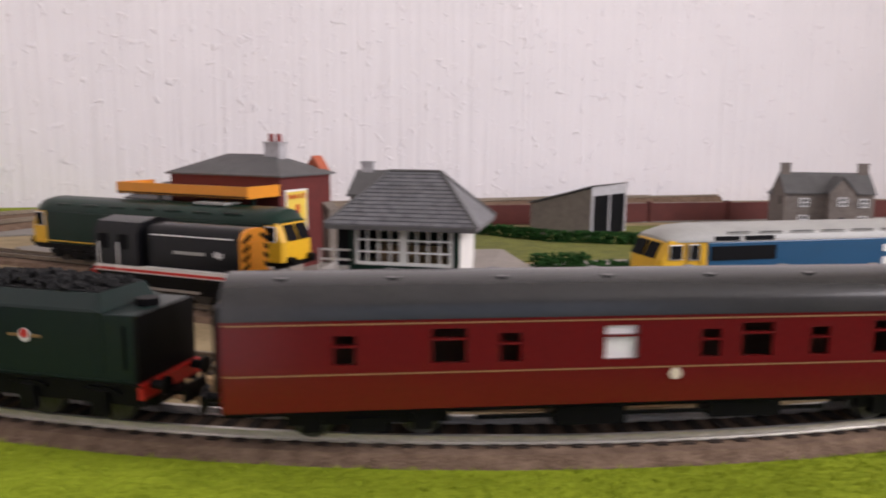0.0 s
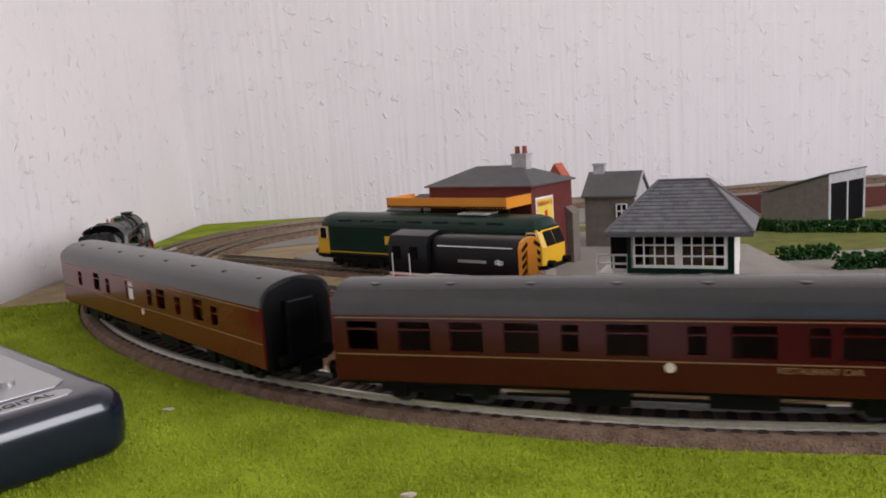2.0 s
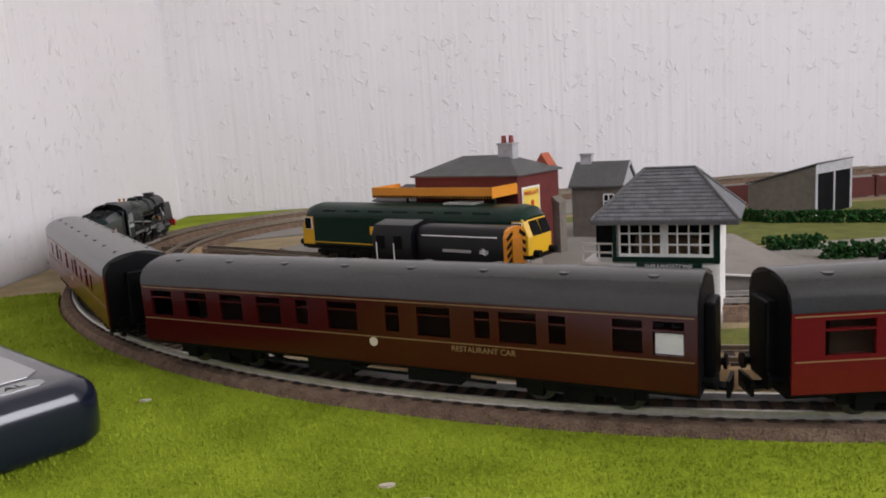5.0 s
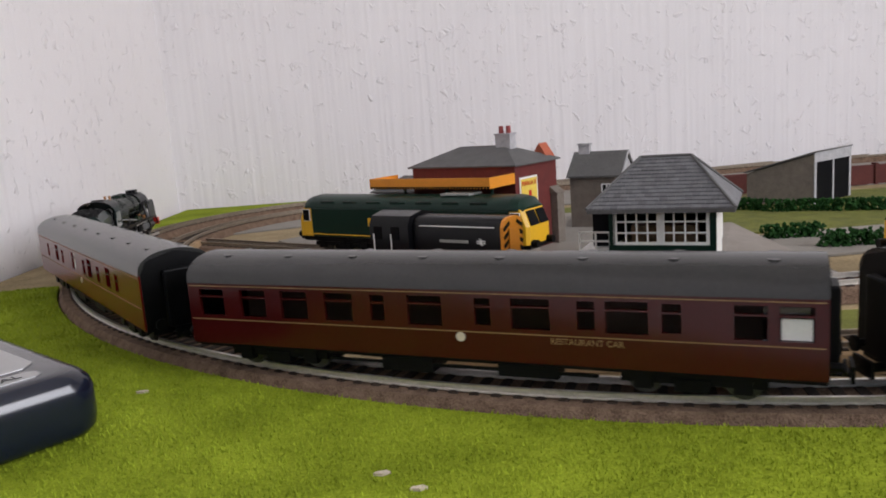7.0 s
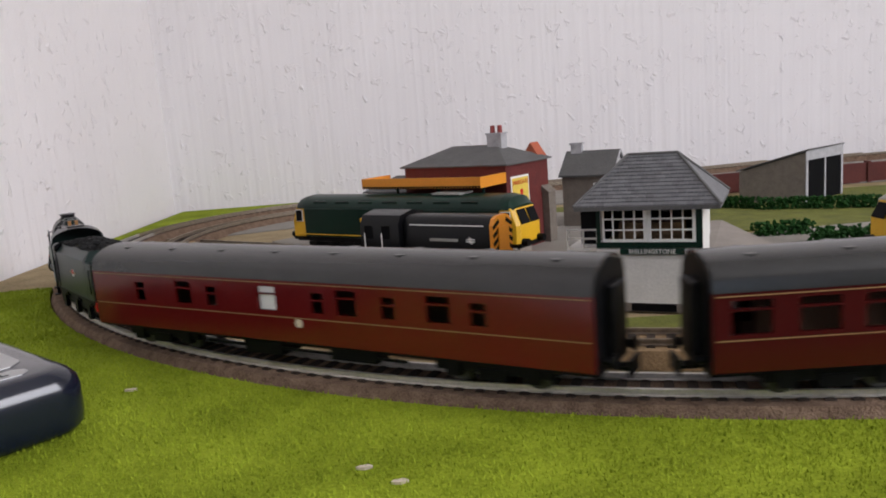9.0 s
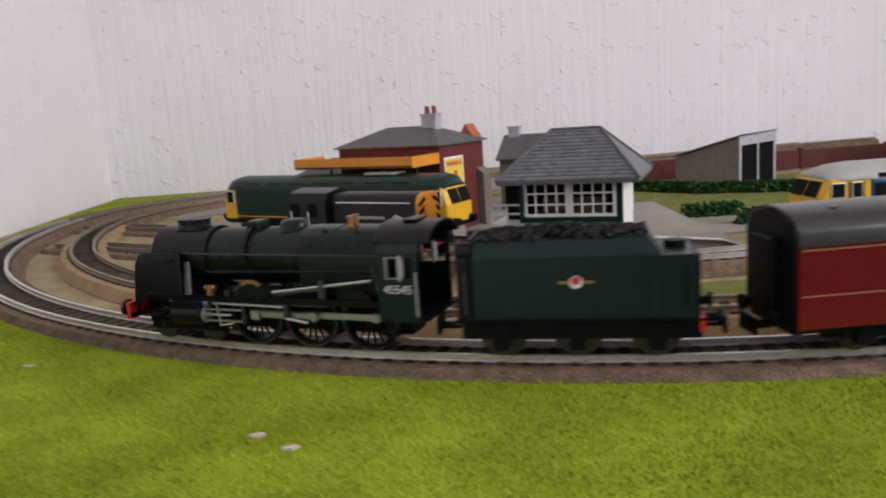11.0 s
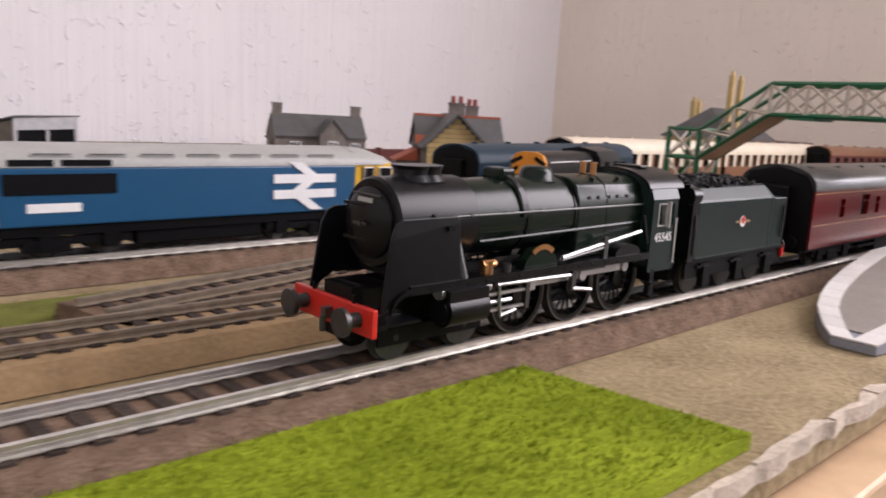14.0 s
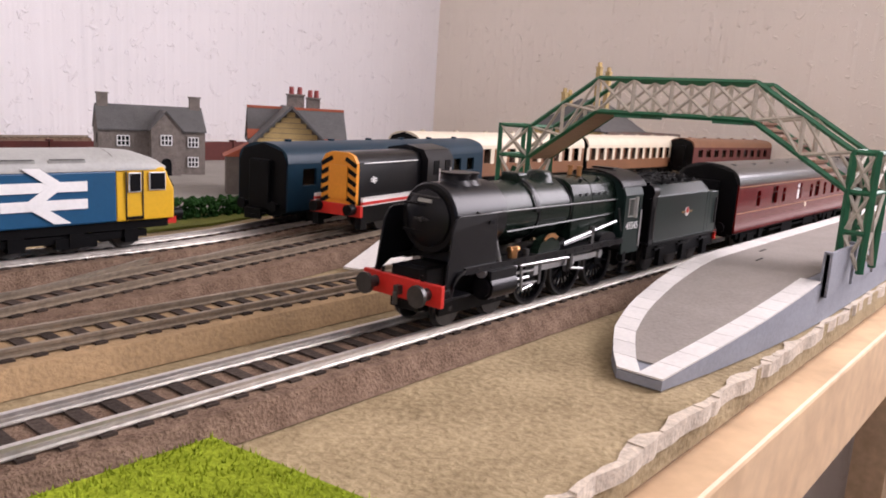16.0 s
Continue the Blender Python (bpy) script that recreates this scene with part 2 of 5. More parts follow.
def main_line(s, off=0.0, rad=RAD):
    """A place and heading on the main line; s runs to the right from the end of the bend."""
    if s >= 0:
        return CX + s, CY - rad - off, 0.0
    a = s / RAD
    return CX + (rad + off) * math.sin(a), CY - (rad + off) * math.cos(a), a


# ---- room ----
X0, X1, Y0, Y1, Z0, Z1 = -0.36, 1.60, -2.0, 0.96, -0.9, 1.5
structure("floor", B().box(X0 - .1, X1 + .1, Y0 - .1, Y1 + .1, Z0 - .1, Z0), "floor", "dark brown wooden floor of the room")
structure("ceiling", B().box(X0 - .1, X1 + .1, Y0 - .1, Y1 + .1, Z1, Z1 + .1), "ceiling", "plain white ceiling of the room")
structure("wall_north", B().box(X0 - .1, X1 + .1, Y1, Y1 + .1, Z0, Z1), "wall", "off-white embossed wallpaper behind the model railway")
structure("wall_west", B().box(X0 - .1, X0, Y0, Y1, Z0, Z1), "wall", "off-white embossed wallpaper at the layout's end")
structure("wall_east", B().box(X1, X1 + .1, -0.2, Y1, Z0, Z1).box(X1, X1 + .1, Y0, -1.25, Z0, Z1).box(X1, X1 + .1, -1.25, -.2, Z0, .15)
          .box(X1, X1 + .1, -1.25, -.2, 1.35, Z1), "wall_r", "embossed wallpaper beside a window opening, warm bounce light put into its cream")
# Out of view; dark to limit reflections, its opening added for the fill lamp.
structure("wall_south", B().box(X0, -.5, Y0 - .1, Y0, Z0, Z1).box(.9, X1, Y0 - .1, Y0, Z0, Z1).box(-.5, .9, Y0 - .1, Y0, Z0, .35)
          .box(-.5, .9, Y0 - .1, Y0, 1.4, Z1), "wall_s", "unseen dull brown wall behind the camera, opening added for the fill lamp")

# ---- baseboard and ground ----
FRONTY = -0.068
edge = [(-0.355, 0.3), (-0.355, 0.05), (-0.33, -0.03), (-0.26, -0.062), (-0.06, -0.066), (0.06, -0.066), (1.58, FRONTY - .004)]
board = edge + [(1.58, 0.955), (-0.355, 0.955), (-0.355, 0.5)]
structure("ground", B().slab(board, -0.012, 0.0), "sand", "sandy brown textured ground cover of the model railway", "ground")
structure("baseboard", B().slab([(x, y + .003) for x, y in board], -0.016, -0.0121), "hardboard", "brown hardboard sheet under the ground cover", "board")
tb = thing("timber_frame", pose(0, 0, 0), "pale pine frame that carries the hardboard top", "frame")
part("front_rail", B().box(.05, 1.58, FRONTY - .012, FRONTY + .01, -.062, -.0165), "pine", tb, bevel=.0015)
part("end_rail", B().box(-.335, -.315, .2, .94, -.062, -.0165), "pine", tb, bevel=.0015)
part("back_rail", B().box(-.31, 1.58, .92, .94, -.062, -.0165), "pine", tb, bevel=.0015)
for x in (.2, 1.5):
    for y in (0.0, .88):
        part("leg", B().box(x, x + .045, y, y + .045, Z0, -.0625), "pine", tb)
rnd = random.Random(4)
chips = B()
x = .12
f0, b0 = FRONTY - .001, FRONTY + .0015
while x < 1.55:
    w = rnd.uniform(.003, .014)
    f1, b1 = FRONTY - rnd.uniform(0, .0022), FRONTY + rnd.choice((.0004, .0008, .0014, .003)) * rnd.uniform(.7, 1.2)
    fm, bm_ = (f0 + f1) / 2 + rnd.uniform(-.0007, .0007), (b0 + b1) / 2 + rnd.uniform(-.0006, .001)
    chips.slab([(x, f0), (x + w * .5, fm), (x + w, f1), (x + w, b1), (x + w * .45, bm_), (x, b0)], -.0045, rnd.uniform(.0003, .0011))
    f0, b0 = f1, b1
    x += w
tagged(part("plaster_edge", chips, "plaster", None, "crumbling pale plaster along the board's front edge"), category="edging", kind="stuff")


def patch(name, pts, z, material, label):
    return structure(name, B().slab(pts, .0003, z), material, label, "ground")


def ring(r0, r1, a0, a1, n=40):
    return [(CX + r0 * math.sin(radians(a0 + (a1 - a0) * i / n)), CY - r0 * math.cos(radians(a0 + (a1 - a0) * i / n))) for i in range(n + 1)] + \
           [(CX + r1 * math.sin(radians(a1 + (a0 - a1) * i / n)), CY - r1 * math.cos(radians(a1 + (a0 - a1) * i / n))) for i in range(n + 1)]


BED = 0.0200
front = [(.4325, -.0635)] + [(.423, CY - RAD - BED)] + [(CX + (RAD + BED) * math.sin(radians(a)), CY - (RAD + BED) * math.cos(radians(a))) for a in range(0, -72, -3)] + \
        [(-.345, .37), (-.350, .30), (-.350, .06), (-.325, -.025), (-.255, -.058), (-.06, -.061)]
patch("grass_front", front, .0046, "grass", "bright green grass mat in front of the bend")
patch("grass_corner", [(-.34, .62), (-.315, .76), (-.26, .85), (-.17, .905), (-.05, .92), (-.05, .94), (-.342, .94)], .004, "grass", "bright green grass strip by the wall")

# grass fibres over the near mat
gv, gf = [], []
rg = random.Random(11)


def inside(px, py):
    c, n = False, len(front)
    for i in range(n):
        (xa, ya), (xb, yb) = front[i], front[(i + 1) % n]
        if (ya > py) != (yb > py) and px < (xb - xa) * (py - ya) / (yb - ya) + xa:
            c = not c
    return c


while len(gf) < 90000:
    px, py = rg.uniform(-.35, .43), rg.uniform(-.066, .42)
    if not inside(px, py) or math.hypot(px + .006, py + .043) < .004:
        continue
    a, h, t = rg.uniform(0, 6.283), rg.uniform(.0008, .0021), rg.uniform(0, .0013)
    ca, sa, w = math.cos(a), math.sin(a), .00033
    k = len(gv)
    b2 = rg.uniform(0, 6.283)
    gv += [(px - ca * w, py - sa * w, .0044), (px + ca * w, py + sa * w, .0044), (px + math.cos(b2) * t, py + math.sin(b2) * t, .0044 + h)]
    gf.append((k, k + 1, k + 2))
me = bpy.data.meshes.new("grass_fibres")
me.from_pydata(gv, [], gf)
tagged(part("grass_fibres", me, "blade", None, "short static grass fibres standing on the mat"), category="grass", kind="stuff")
for (px, py) in ((-.105, .102), (.008, .004), (.02, -.008)):
    s = B().slab([(px, py), (px + .003, py - .0006), (px + .0055, py + .0006), (px + .004, py + .0018), (px + .0006, py + .0012)], .0044, .0056)
    tagged(part("bare_patch", s, "plaster", None, "small bare plaster scar in the grass mat"), category="scar", kind="stuff")

patch("grass_middle", [(CX + r * math.sin(radians(a)), CY - r * math.cos(radians(a))) for r, a in [(.484, a) for a in range(-20, 1, 4)]] + [(.36, .118), (.445, .135), (.44, .160), (.28, .157), (.10, .17), (.07, .16)],
      .0016, "olive", "olive green grass between the tracks")
patch("lawn", [(.15, .43), (.33, .40), (.52, .40), (.62, .52), (.60, .62), (.1, .66)], .0016, "olive", "olive lawn round the shed and cottage")
patch("lawn_right", [(.50, .265), (.60, .275), (.68, .30), (.62, .315), (.5, .30)], .0018, "olive", "olive verge along the hedge")
patch("yard", [(.22, .29), (.62, .315), (.75, .37), (1.5, .42), (1.5, .66), (.62, .66), (.53, .40), (.33, .395), (.23, .37)], .002, "road", "grey gritted yard in front of the houses")
patch("yard_station", [(-.13, .56), (-.05, .44), (.17, .35), (.24, .42), (.2, .6), (.0, .68)], .002, "road", "grey yard round the station building")
patch("earth_back", [(-.2, .64), (.0, .7), (.6, .665), (1.5, .665), (1.5, .92), (-.04, .92), (-.17, .88)], .0018, "road", "grey ground at the back of the layout")
fb = thing("boundary_fence", pose(0, 0, 0), "dark red brick boundary wall behind the houses", "fence")
for i in range(11):
    part("fence_panel", B().box(.34 + i * .11, .447 + i * .11, .668, .674, .001, .024), "fence", fb)
    part("fence_post", B().box(.447 + i * .11, .4505 + i * .11, .666, .676, .001, .026), "fence", fb)


# ---- track ----
def track(name, pts, label, metal="rail", bed=BED, bedmat="mud", sl=.0114, parts=False, drop=0.0):
    """pts: places and headings along the centre, about 2 mm to 8 mm apart."""
    tr = thing(name, pose(0, 0, -drop), label, "track", "railway tracks")
    rs = random.Random(len(pts))
    prof = ((-bed, .0004), (-bed + .004, .0078), (bed - .004, .0078), (bed, .0004))
    rings = [[(x - math.sin(a) * (d + (rs.uniform(-.0005, .0005) if abs(d) > .019 else 0)), y + math.cos(a) * d, z) for d, z in prof] for x, y, a in pts]
    part("ballast_bed", B().loft(rings), bedmat, tr, "brown cork roadbed with sloped shoulders", smooth=False)
    for side in (-1, 1):
        rp = ((-.0012, .0084), (-.0012, .0087), (-.0004, .0090), (-.0004, .0098), (-.0008, .0102), (-.0008, RAIL), (.0008, RAIL), (.0008, .0102), (.0004, .0098), (.0004, .0090), (.0012, .0087), (.0012, .0084))
        rings = [[(x - math.sin(a) * (side * .00865 + d), y + math.cos(a) * (side * .00865 + d), z) for d, z in rp] for x, y, a in pts]
        part("rail", B().loft(rings), metal, tr)
    me = B().box(-.0019, .0019, -sl, sl, .0062, .0085).box(-.0012, .0012, -.0104, -.0072, .0085, .0087).box(-.0012, .0012, .0072, .0104, .0085, .0087).mesh("sleeper")
    me.materials.append(M["sleeper"])
    acc, spots = 0.0, []
    for (xa, ya, aa), (xb, yb, ab) in zip(pts, pts[1:]):
        step = math.hypot(xb - xa, yb - ya)
        acc += step
        while acc >= .0088:
            acc -= .0088
            f = 1 - acc / step
            spots.append((xa + (xb - xa) * f, ya + (yb - ya) * f, aa + (ab - aa) * f))
    for n, (x, y, a) in enumerate(spots[:290] if parts else []):
        part("sleeper", me, None, tr, m=Matrix.Translation((x, y, 0)) @ Matrix.Rotation(a, 4, "Z"))
    rest = spots[290:] if parts else spots
    if rest:
        b = B()
        for x, y, a in rest:
            b.box(-.0019, .0019, -sl, sl, .0062, .0085, Matrix.Translation((x, y, 0)) @ Matrix.Rotation(a, 4, "Z"))
        part("sleepers", b, "sleeper", tr, kind="stuff")
    return tr


def run(x, y, deg, *legs):
    """Places along straight (length, 0) and bent (length, radius) legs; a radius above 0 bends to the left."""
    out, a, st = [(x, y, radians(deg))], radians(deg), .004
    for length, rad in legs:
        for _ in range(max(1, round(length / st))):
            if rad:
                a += st / rad
            x, y = x + st * math.cos(a), y + st * math.sin(a)
            out.append((x, y, a))
    return out


main_pts = list(reversed([main_line(s) for s in [1.28 - .005 * i for i in range(445)]]))
track("main_track", main_pts, "nickel silver main line on brown ballast round the bend", parts=True)
x, y, a = main_pts[0]
track("main_track_return", run(x, y, math.degrees(a) + 180, (.36, -.26), (.9, 0)), "dull far side of the main line along the wall", "rust")
IN = RAD - .062
loop_pts = list(reversed([main_line(s, -.062) for s in [.98 - .005 * i for i in range(370)]]))
track("loop_track", loop_pts, "second running line on cork bed inside the main line", "rust", bedmat="cork", parts=True)
x, y, a = loop_pts[0]
track("loop_track_return", run(x, y, math.degrees(a) + 180, (.3, -.22), (.7, 0)), "dull inner line along the wall", "rust")
track("siding_track", run(.075, .262, -34, (.05, 0), (.15, .25), (.24, 0), (.10, .35), (.10, -.4), (.5, 0)), "siding track under the blue diesel", "rail", parts=True)
track("yard_track", run(.335, .108, 12, (1.0, 0)), "yard track that leads to the shunter", "rust", bed=.024, parts=True)
track("crossover_track", run(.40, .124, 24, (.12, 0), (.09, -.45), (.75, 0)), "crossover track to the blue coach", "rust", bed=.022, parts=True, drop=.004)
track("bay_track", run(-.26, .603, -30, (.10, -.82), (.36, 0)), "dull bay track under the green diesel", "rust", bed=.026, drop=.0045)
track("bay_track", run(-.24, .4834, -36, (.415, 0)), "dull track beside the station platform", "rust", bed=.026, drop=.0045)
track("carriage_siding", run(.72, .292, 1, (.8, 0)), "carriage siding under the cream coaches", "rust", bed=.022)

# ---- rolling stock ----
# each stands on z = 0 at rail height, with x to the right along the track


def wheelset(b_name, parent, x, r, material="black", gauge=.0083, n=20, m=None):
    b = B()
    for s in (-1, 1):
        b.cyl((0, s * gauge - .0013, 0), (0, s * gauge + .0013, 0), r, n)
    b.cyl((0, -gauge, 0), (0, gauge, 0), .001, 8)
    return part(b_name, b, material, parent, smooth=True, m=pose(x, 0, r))


def bogie(parent, x, wb=.034, wheels=(-1, 1), r=.006, w=.0125):
    b = B()
    for s in (-1, 1):
        b.box(-wb * .5 - .008, wb * .5 + .008, s * w - .0012, s * w + .0012, .0055, .0088)
        b.box(-wb * .18, wb * .18, s * w - .002, s * w + .002, .003, .0075)
        for k in wheels:
            b.box(k * wb / 2 - .0032, k * wb / 2 + .0032, s * (w + .0005) - .0018, s * (w + .0005) + .0018, .0035, .0095)
    b.box(-.006, .006, -w, w, .006, .0105)
    bg = part("bogie", b, "black", parent, "black moulded bogie frame", m=pose(x, 0, 0))
    for k in wheels:
        part("wheelset", wheel_mesh(r), None, bg, m=pose(k * wb / 2, 0, r))
    return bg


WM = {}


def wheel_mesh(r):
    if r not in WM:
        b = B()
        for s in (-1, 1):
            b.cyl((0, s * .0083 - .0013, 0), (0, s * .0083 + .0013, 0), r, 18)
            b.cyl((0, s * .0075 - .0005, 0), (0, s * .0075 + .0003, 0), r + .0007, 18)
        b.cyl((0, -.011, 0), (0, .011, 0), .001, 8)
        WM[r] = b.mesh("wheelset")
        WM[r].materials.append(M["gun"])
    return WM[r]


def side(L, z0, z1, y, openings, t=.0009):
    """A coach side at y, one sheet with openings (x0, x1, za, zb)."""
    xs = sorted({-L / 2, L / 2, *[q for o in openings for q in o[:2]]})
    zs = sorted({z0, z1, *[q for o in openings for q in o[2:]]})
    nx, nz, b = len(xs), len(zs), B()
    v = [(x, yy, z) for yy in (y - t, y + t) for z in zs for x in xs]

    def solid(i, k):
        if not (0 <= i < nx - 1 and 0 <= k < nz - 1):
            return False
        mx, mz = (xs[i] + xs[i + 1]) / 2, (zs[k] + zs[k + 1]) / 2
        return not any(a < mx < c and e < mz < g for a, c, e, g in openings)
    f, n = [], nx * nz
    for k in range(nz - 1):
        for i in range(nx - 1):
            if solid(i, k):
                q = [k * nx + i, k * nx + i + 1, (k + 1) * nx + i + 1, (k + 1) * nx + i]
                f += [tuple(q), tuple(p + n for p in reversed(q))]
                for (di, dk), e in zip(((0, -1), (1, 0), (0, 1), (-1, 0)), range(4)):
                    if not solid(i + di, k + dk):
                        a, c = q[e], q[(e + 1) % 4]
                        f.append((c, a, a + n, c + n))
    return b.add(v, f)


def buffers(parent, x, d, z=.0145, n="black"):
    for s in (-1, 1):
        b = B().cyl((x, s * .0115, z), (x + d * .0045, s * .0115, z), .0015, 10).cyl((x + d * .0045, s * .0115, z), (x + d * .0056, s * .0115, z), .0030, 14)
        part("buffer", b, n, parent, smooth=True)


def coupling(parent, x, d):
    part("coupling_hook", B().box(min(x, x + d * .009), max(x, x + d * .009), -.003, .003, .0085, .0097).box(x + d * .008 - .0006, x + d * .008 + .0006, -.006, .006, .007, .013), "black", parent)


def coach(m, L, win, label, group="", body="maroon", roof="roof", lining=True, ribs=0, title="", category="railway coach", vents=8, glass="tint"):
    c = thing("railway_coach", m, label, category, group)
    zb, zt, hw = .0115, .0395, .0176
    for s in (-1, 1):
        part("coach_side", side(L, zb, zt, s * hw, win), body, c)
        for x0, x1, za, zc in win:
            part("pane", B().box(x0, x1, s * (hw - .0008) - .0002, s * (hw - .0008) + .0002, za, zc), glass, c).visible_shadow = False
            if zc - za > .009 and lining:
                part("window_bar", B().box(x0, x1, s * hw - .0011, s * hw + .0011, zc - .0036, zc - .003), body, c)
        if lining:
            part("lining", B().box(-L / 2 + .001, L / 2 - .001, s * hw - .00105, s * hw + .00105, .0225, .0229), "cream", c, "thin straw lining below the windows")
            part("lining", B().box(-L / 2 + .001, L / 2 - .001, s * hw - .00105, s * hw + .00105, .0378, .0382), "cream", c, "thin straw lining at the eaves")
    if lining:
        part("emblem", B().cyl((.0025, -hw - .0012, .0205), (.0025, -hw - .0008, .0205), .0019, 16), "ivory", c, "round pale crest")
    arc = [(hw + .0011, .0392)] + [((hw + .0011) * math.cos(radians(q)), .0395 + .0112 * math.sin(radians(q)) ** .8) for q in range(8, 173, 12)] + [(-hw - .0011, .0392)]
    rb = B().along_x(arc, -L / 2, L / 2)
    part("roof", rb, roof, c, "curved " + ("grey" if roof == "roof" else "pale") + " roof", smooth=True)
    vm = B().cyl((0, 0, 0), (0, 0, .0016), .0022, 10).mesh("roof_vent")
    vm.materials.append(M[roof])
    for i in range(vents):
        for s in (-1, 1) if vents > 6 else (0,):
            part("roof_vent", vm, None, c, m=pose(-L / 2 + L * (i + .5) / vents, s * .007, .0485 if s else .0503))
    end = [(-hw, zb), (hw, zb), (hw, zt), (hw * .8, .0462), (0, .05), (-hw * .8, .0462), (-hw, zt)]
    for s in (-1, 1):
        part("coach_end", B().along_x(end, s * (L / 2 - .001), s * (L / 2 + .0004)), "black", c)
        part("gangway", B().box(min(s * L / 2, s * (L / 2 + .004)), max(s * L / 2, s * (L / 2 + .004)), -.0075, .0075, .012, .041), "black", c, "black corridor connection", bevel=.001)
        buffers(c, s * L / 2, s)
        coupling(c, s * (L / 2), s)
        bogie(c, s * (L / 2 - .043))
    part("coach_floor", B().box(-L / 2, L / 2, -hw, hw, .0105, .0122), "black", c)
    part("interior", B().box(-L / 2 + .02, L / 2 - .02, -.002, .002, .0122, .033).box(-L / 2 + .02, L / 2 - .02, -.013, .013, .0122, .020), "seat", c, "tan seats and corridor partition")
    part("underframe", B().box(-L / 2, L / 2, -.0145, .0145, .0088, .0108).box(-.035, -.012, -.0155, .0155, .0035, .0095).box(.016, .04, -.0155, -.006, .0045, .0095).box(-.06, .055, -.0152, -.0142, .0062, .0074), "black", c)
    for i in range(ribs):
        xx = -L / 2 + L * (i + .5) / ribs
        part("rib", B().box(xx - .0008, xx + .0008, -hw - .0013, hw + .0013, zb, zt), body, c)
    if title:
        words("lettering", title, .0032, Matrix.Translation((.052, -hw - .0011, .0205)) @ FRONT, "cream", c, "straw lettering on the side")
    return c


def wins(xs, w, za, zb):
    return [(x - w / 2, x + w / 2, za, zb) for x in xs]


brake = wins((-.100, -.050, .0137, .0500, .091), .0065, .0255, .0345) + wins((-.0688, -.0152, .029, .0735), .0105, .0255, .0362)
coach_a = coach(pose(0, 0, 0), .272, brake, "glossy maroon brake coach with small windows behind the tender", "maroon coaches", "maroon")
dining = wins((-.118, -.0955, -.074, -.052), .0135, .0245, .0365) + wins((-.0335, .012, .052, .082), .0065, .0255, .0362) + wins((-.0125, .031, .0665), .015, .0245, .0365) + wins((.1075, .1215), .0105, .0245, .0365)
# Maroon of the other coaches, darkened as its side turns from the light.
coach_b = coach(pose(0, 0, 0), .262, dining, "maroon restaurant coach with large windows, side shade put into its colour", "maroon coaches", "maroon_d", title="RESTAURANT CAR")
part("window_blind", B().box(.1168, .1262, -.0172, -.0166, .0247, .032), "white", coach_b, "white panel behind the end window")
part("window_blind", B().box(-.0202, -.0102, -.0172, -.0166, .0255, .0362), "white", coach_a, "white blind behind one window")
coach_c = coach(pose(0, 0, 0), .262, wins([-.112 + .028 * i for i in range(9)], .0165, .0245, .0365), "maroon corridor coach at the end of the train", "maroon coaches", "maroon")

# steam engine: x = 0 at the front bogie axle
eng = thing("steam_locomotive", pose(0, 0, 0), "green and black model express steam locomotive with silver rods", "locomotive")
DX = (.0490, .0750, .1015)  # driving axles
DR, BC, BR, PL = .0120, .0360, .0118, .0212  # wheel radius, boiler centre and radius, running plate
part("boiler", B().loft([[(x, r * math.cos(2 * math.pi * i / 40), BC + r * math.sin(2 * math.pi * i / 40)) for i in range(40)] for x, r in ((.0275, BR - .0006), (.050, BR - .0002), (.0725, BR))]), "green", eng, "dark green boiler barrel", smooth=True)
for xx, rr in ((.0278, BR - .0002), (.0493, BR + .0002), (.0722, BR + .0003)):
    part("boiler_band", B().cyl((xx - .0004, 0, BC), (xx + .0004, 0, BC), rr, 40), "satin", eng, smooth=True)
fbx = [(-.0118, PL + .0005), (.0118, PL + .0005), (.0124, .034), (.0121, .0405), (.0104, .0452), (.0070, .0474), (0, .0481), (-.0070, .0474), (-.0104, .0452), (-.0121, .0405), (-.0124, .034)]
part("firebox", B().along_x(fbx, .0728, .1100), "green", eng, "square-shouldered green firebox", smooth=True, bevel=.0005)
for xx in (.0785, .0835, .0895, .0945, .100):
    for s in (-1, 1):
        part("washout_plug", B().cyl((xx, s * .0114, .0412), (xx, s * .0124, .0414), .0006, 8), "satin", eng)
for xx in (.0885,):
    part("firebox_band", B().along_x([(y * 1.012, z + .0002) for y, z in fbx], xx - .0003, xx + .0003), "green", eng, smooth=True)
for xx in (.084, .0985):
    part("mud_plug", B().cyl((xx, -.0080, .0468), (xx, -.0086, .0476), .0009, 8), "satin", eng)
part("smokebox", B().cyl((-.0005, 0, BC), (.0275, 0, BC), .0123, 48).cyl((-.0014, 0, BC), (-.0005, 0, BC), .0117, 48, .0123), "satin", eng, "satin black smokebox", smooth=True)
part("smokebox_saddle", B().add([(.003, -.012, PL), (.022, -.012, PL), (.022, .012, PL), (.003, .012, PL), (.003, -.0075, BC - .008), (.022, -.0075, BC - .008), (.022, .0075, BC - .008), (.003, .0075, BC - .008)],
                                [(0, 1, 5, 4), (1, 2, 6, 5), (2, 3, 7, 6), (3, 0, 4, 7), (4, 5, 6, 7), (3, 2, 1, 0)]), "satin", eng)
sd_ = part("smokebox_door", B().loft([[(x, r * math.cos(2 * math.pi * i / 36), BC + r * math.sin(2 * math.pi * i / 36)) for i in range(36)] for x, r in ((-.0014, .0099), (-.0023, .0097), (-.0032, .0080), (-.0038, .0050), (-.0040, .0010))]), "satin", eng, "domed black smokebox door", smooth=True)
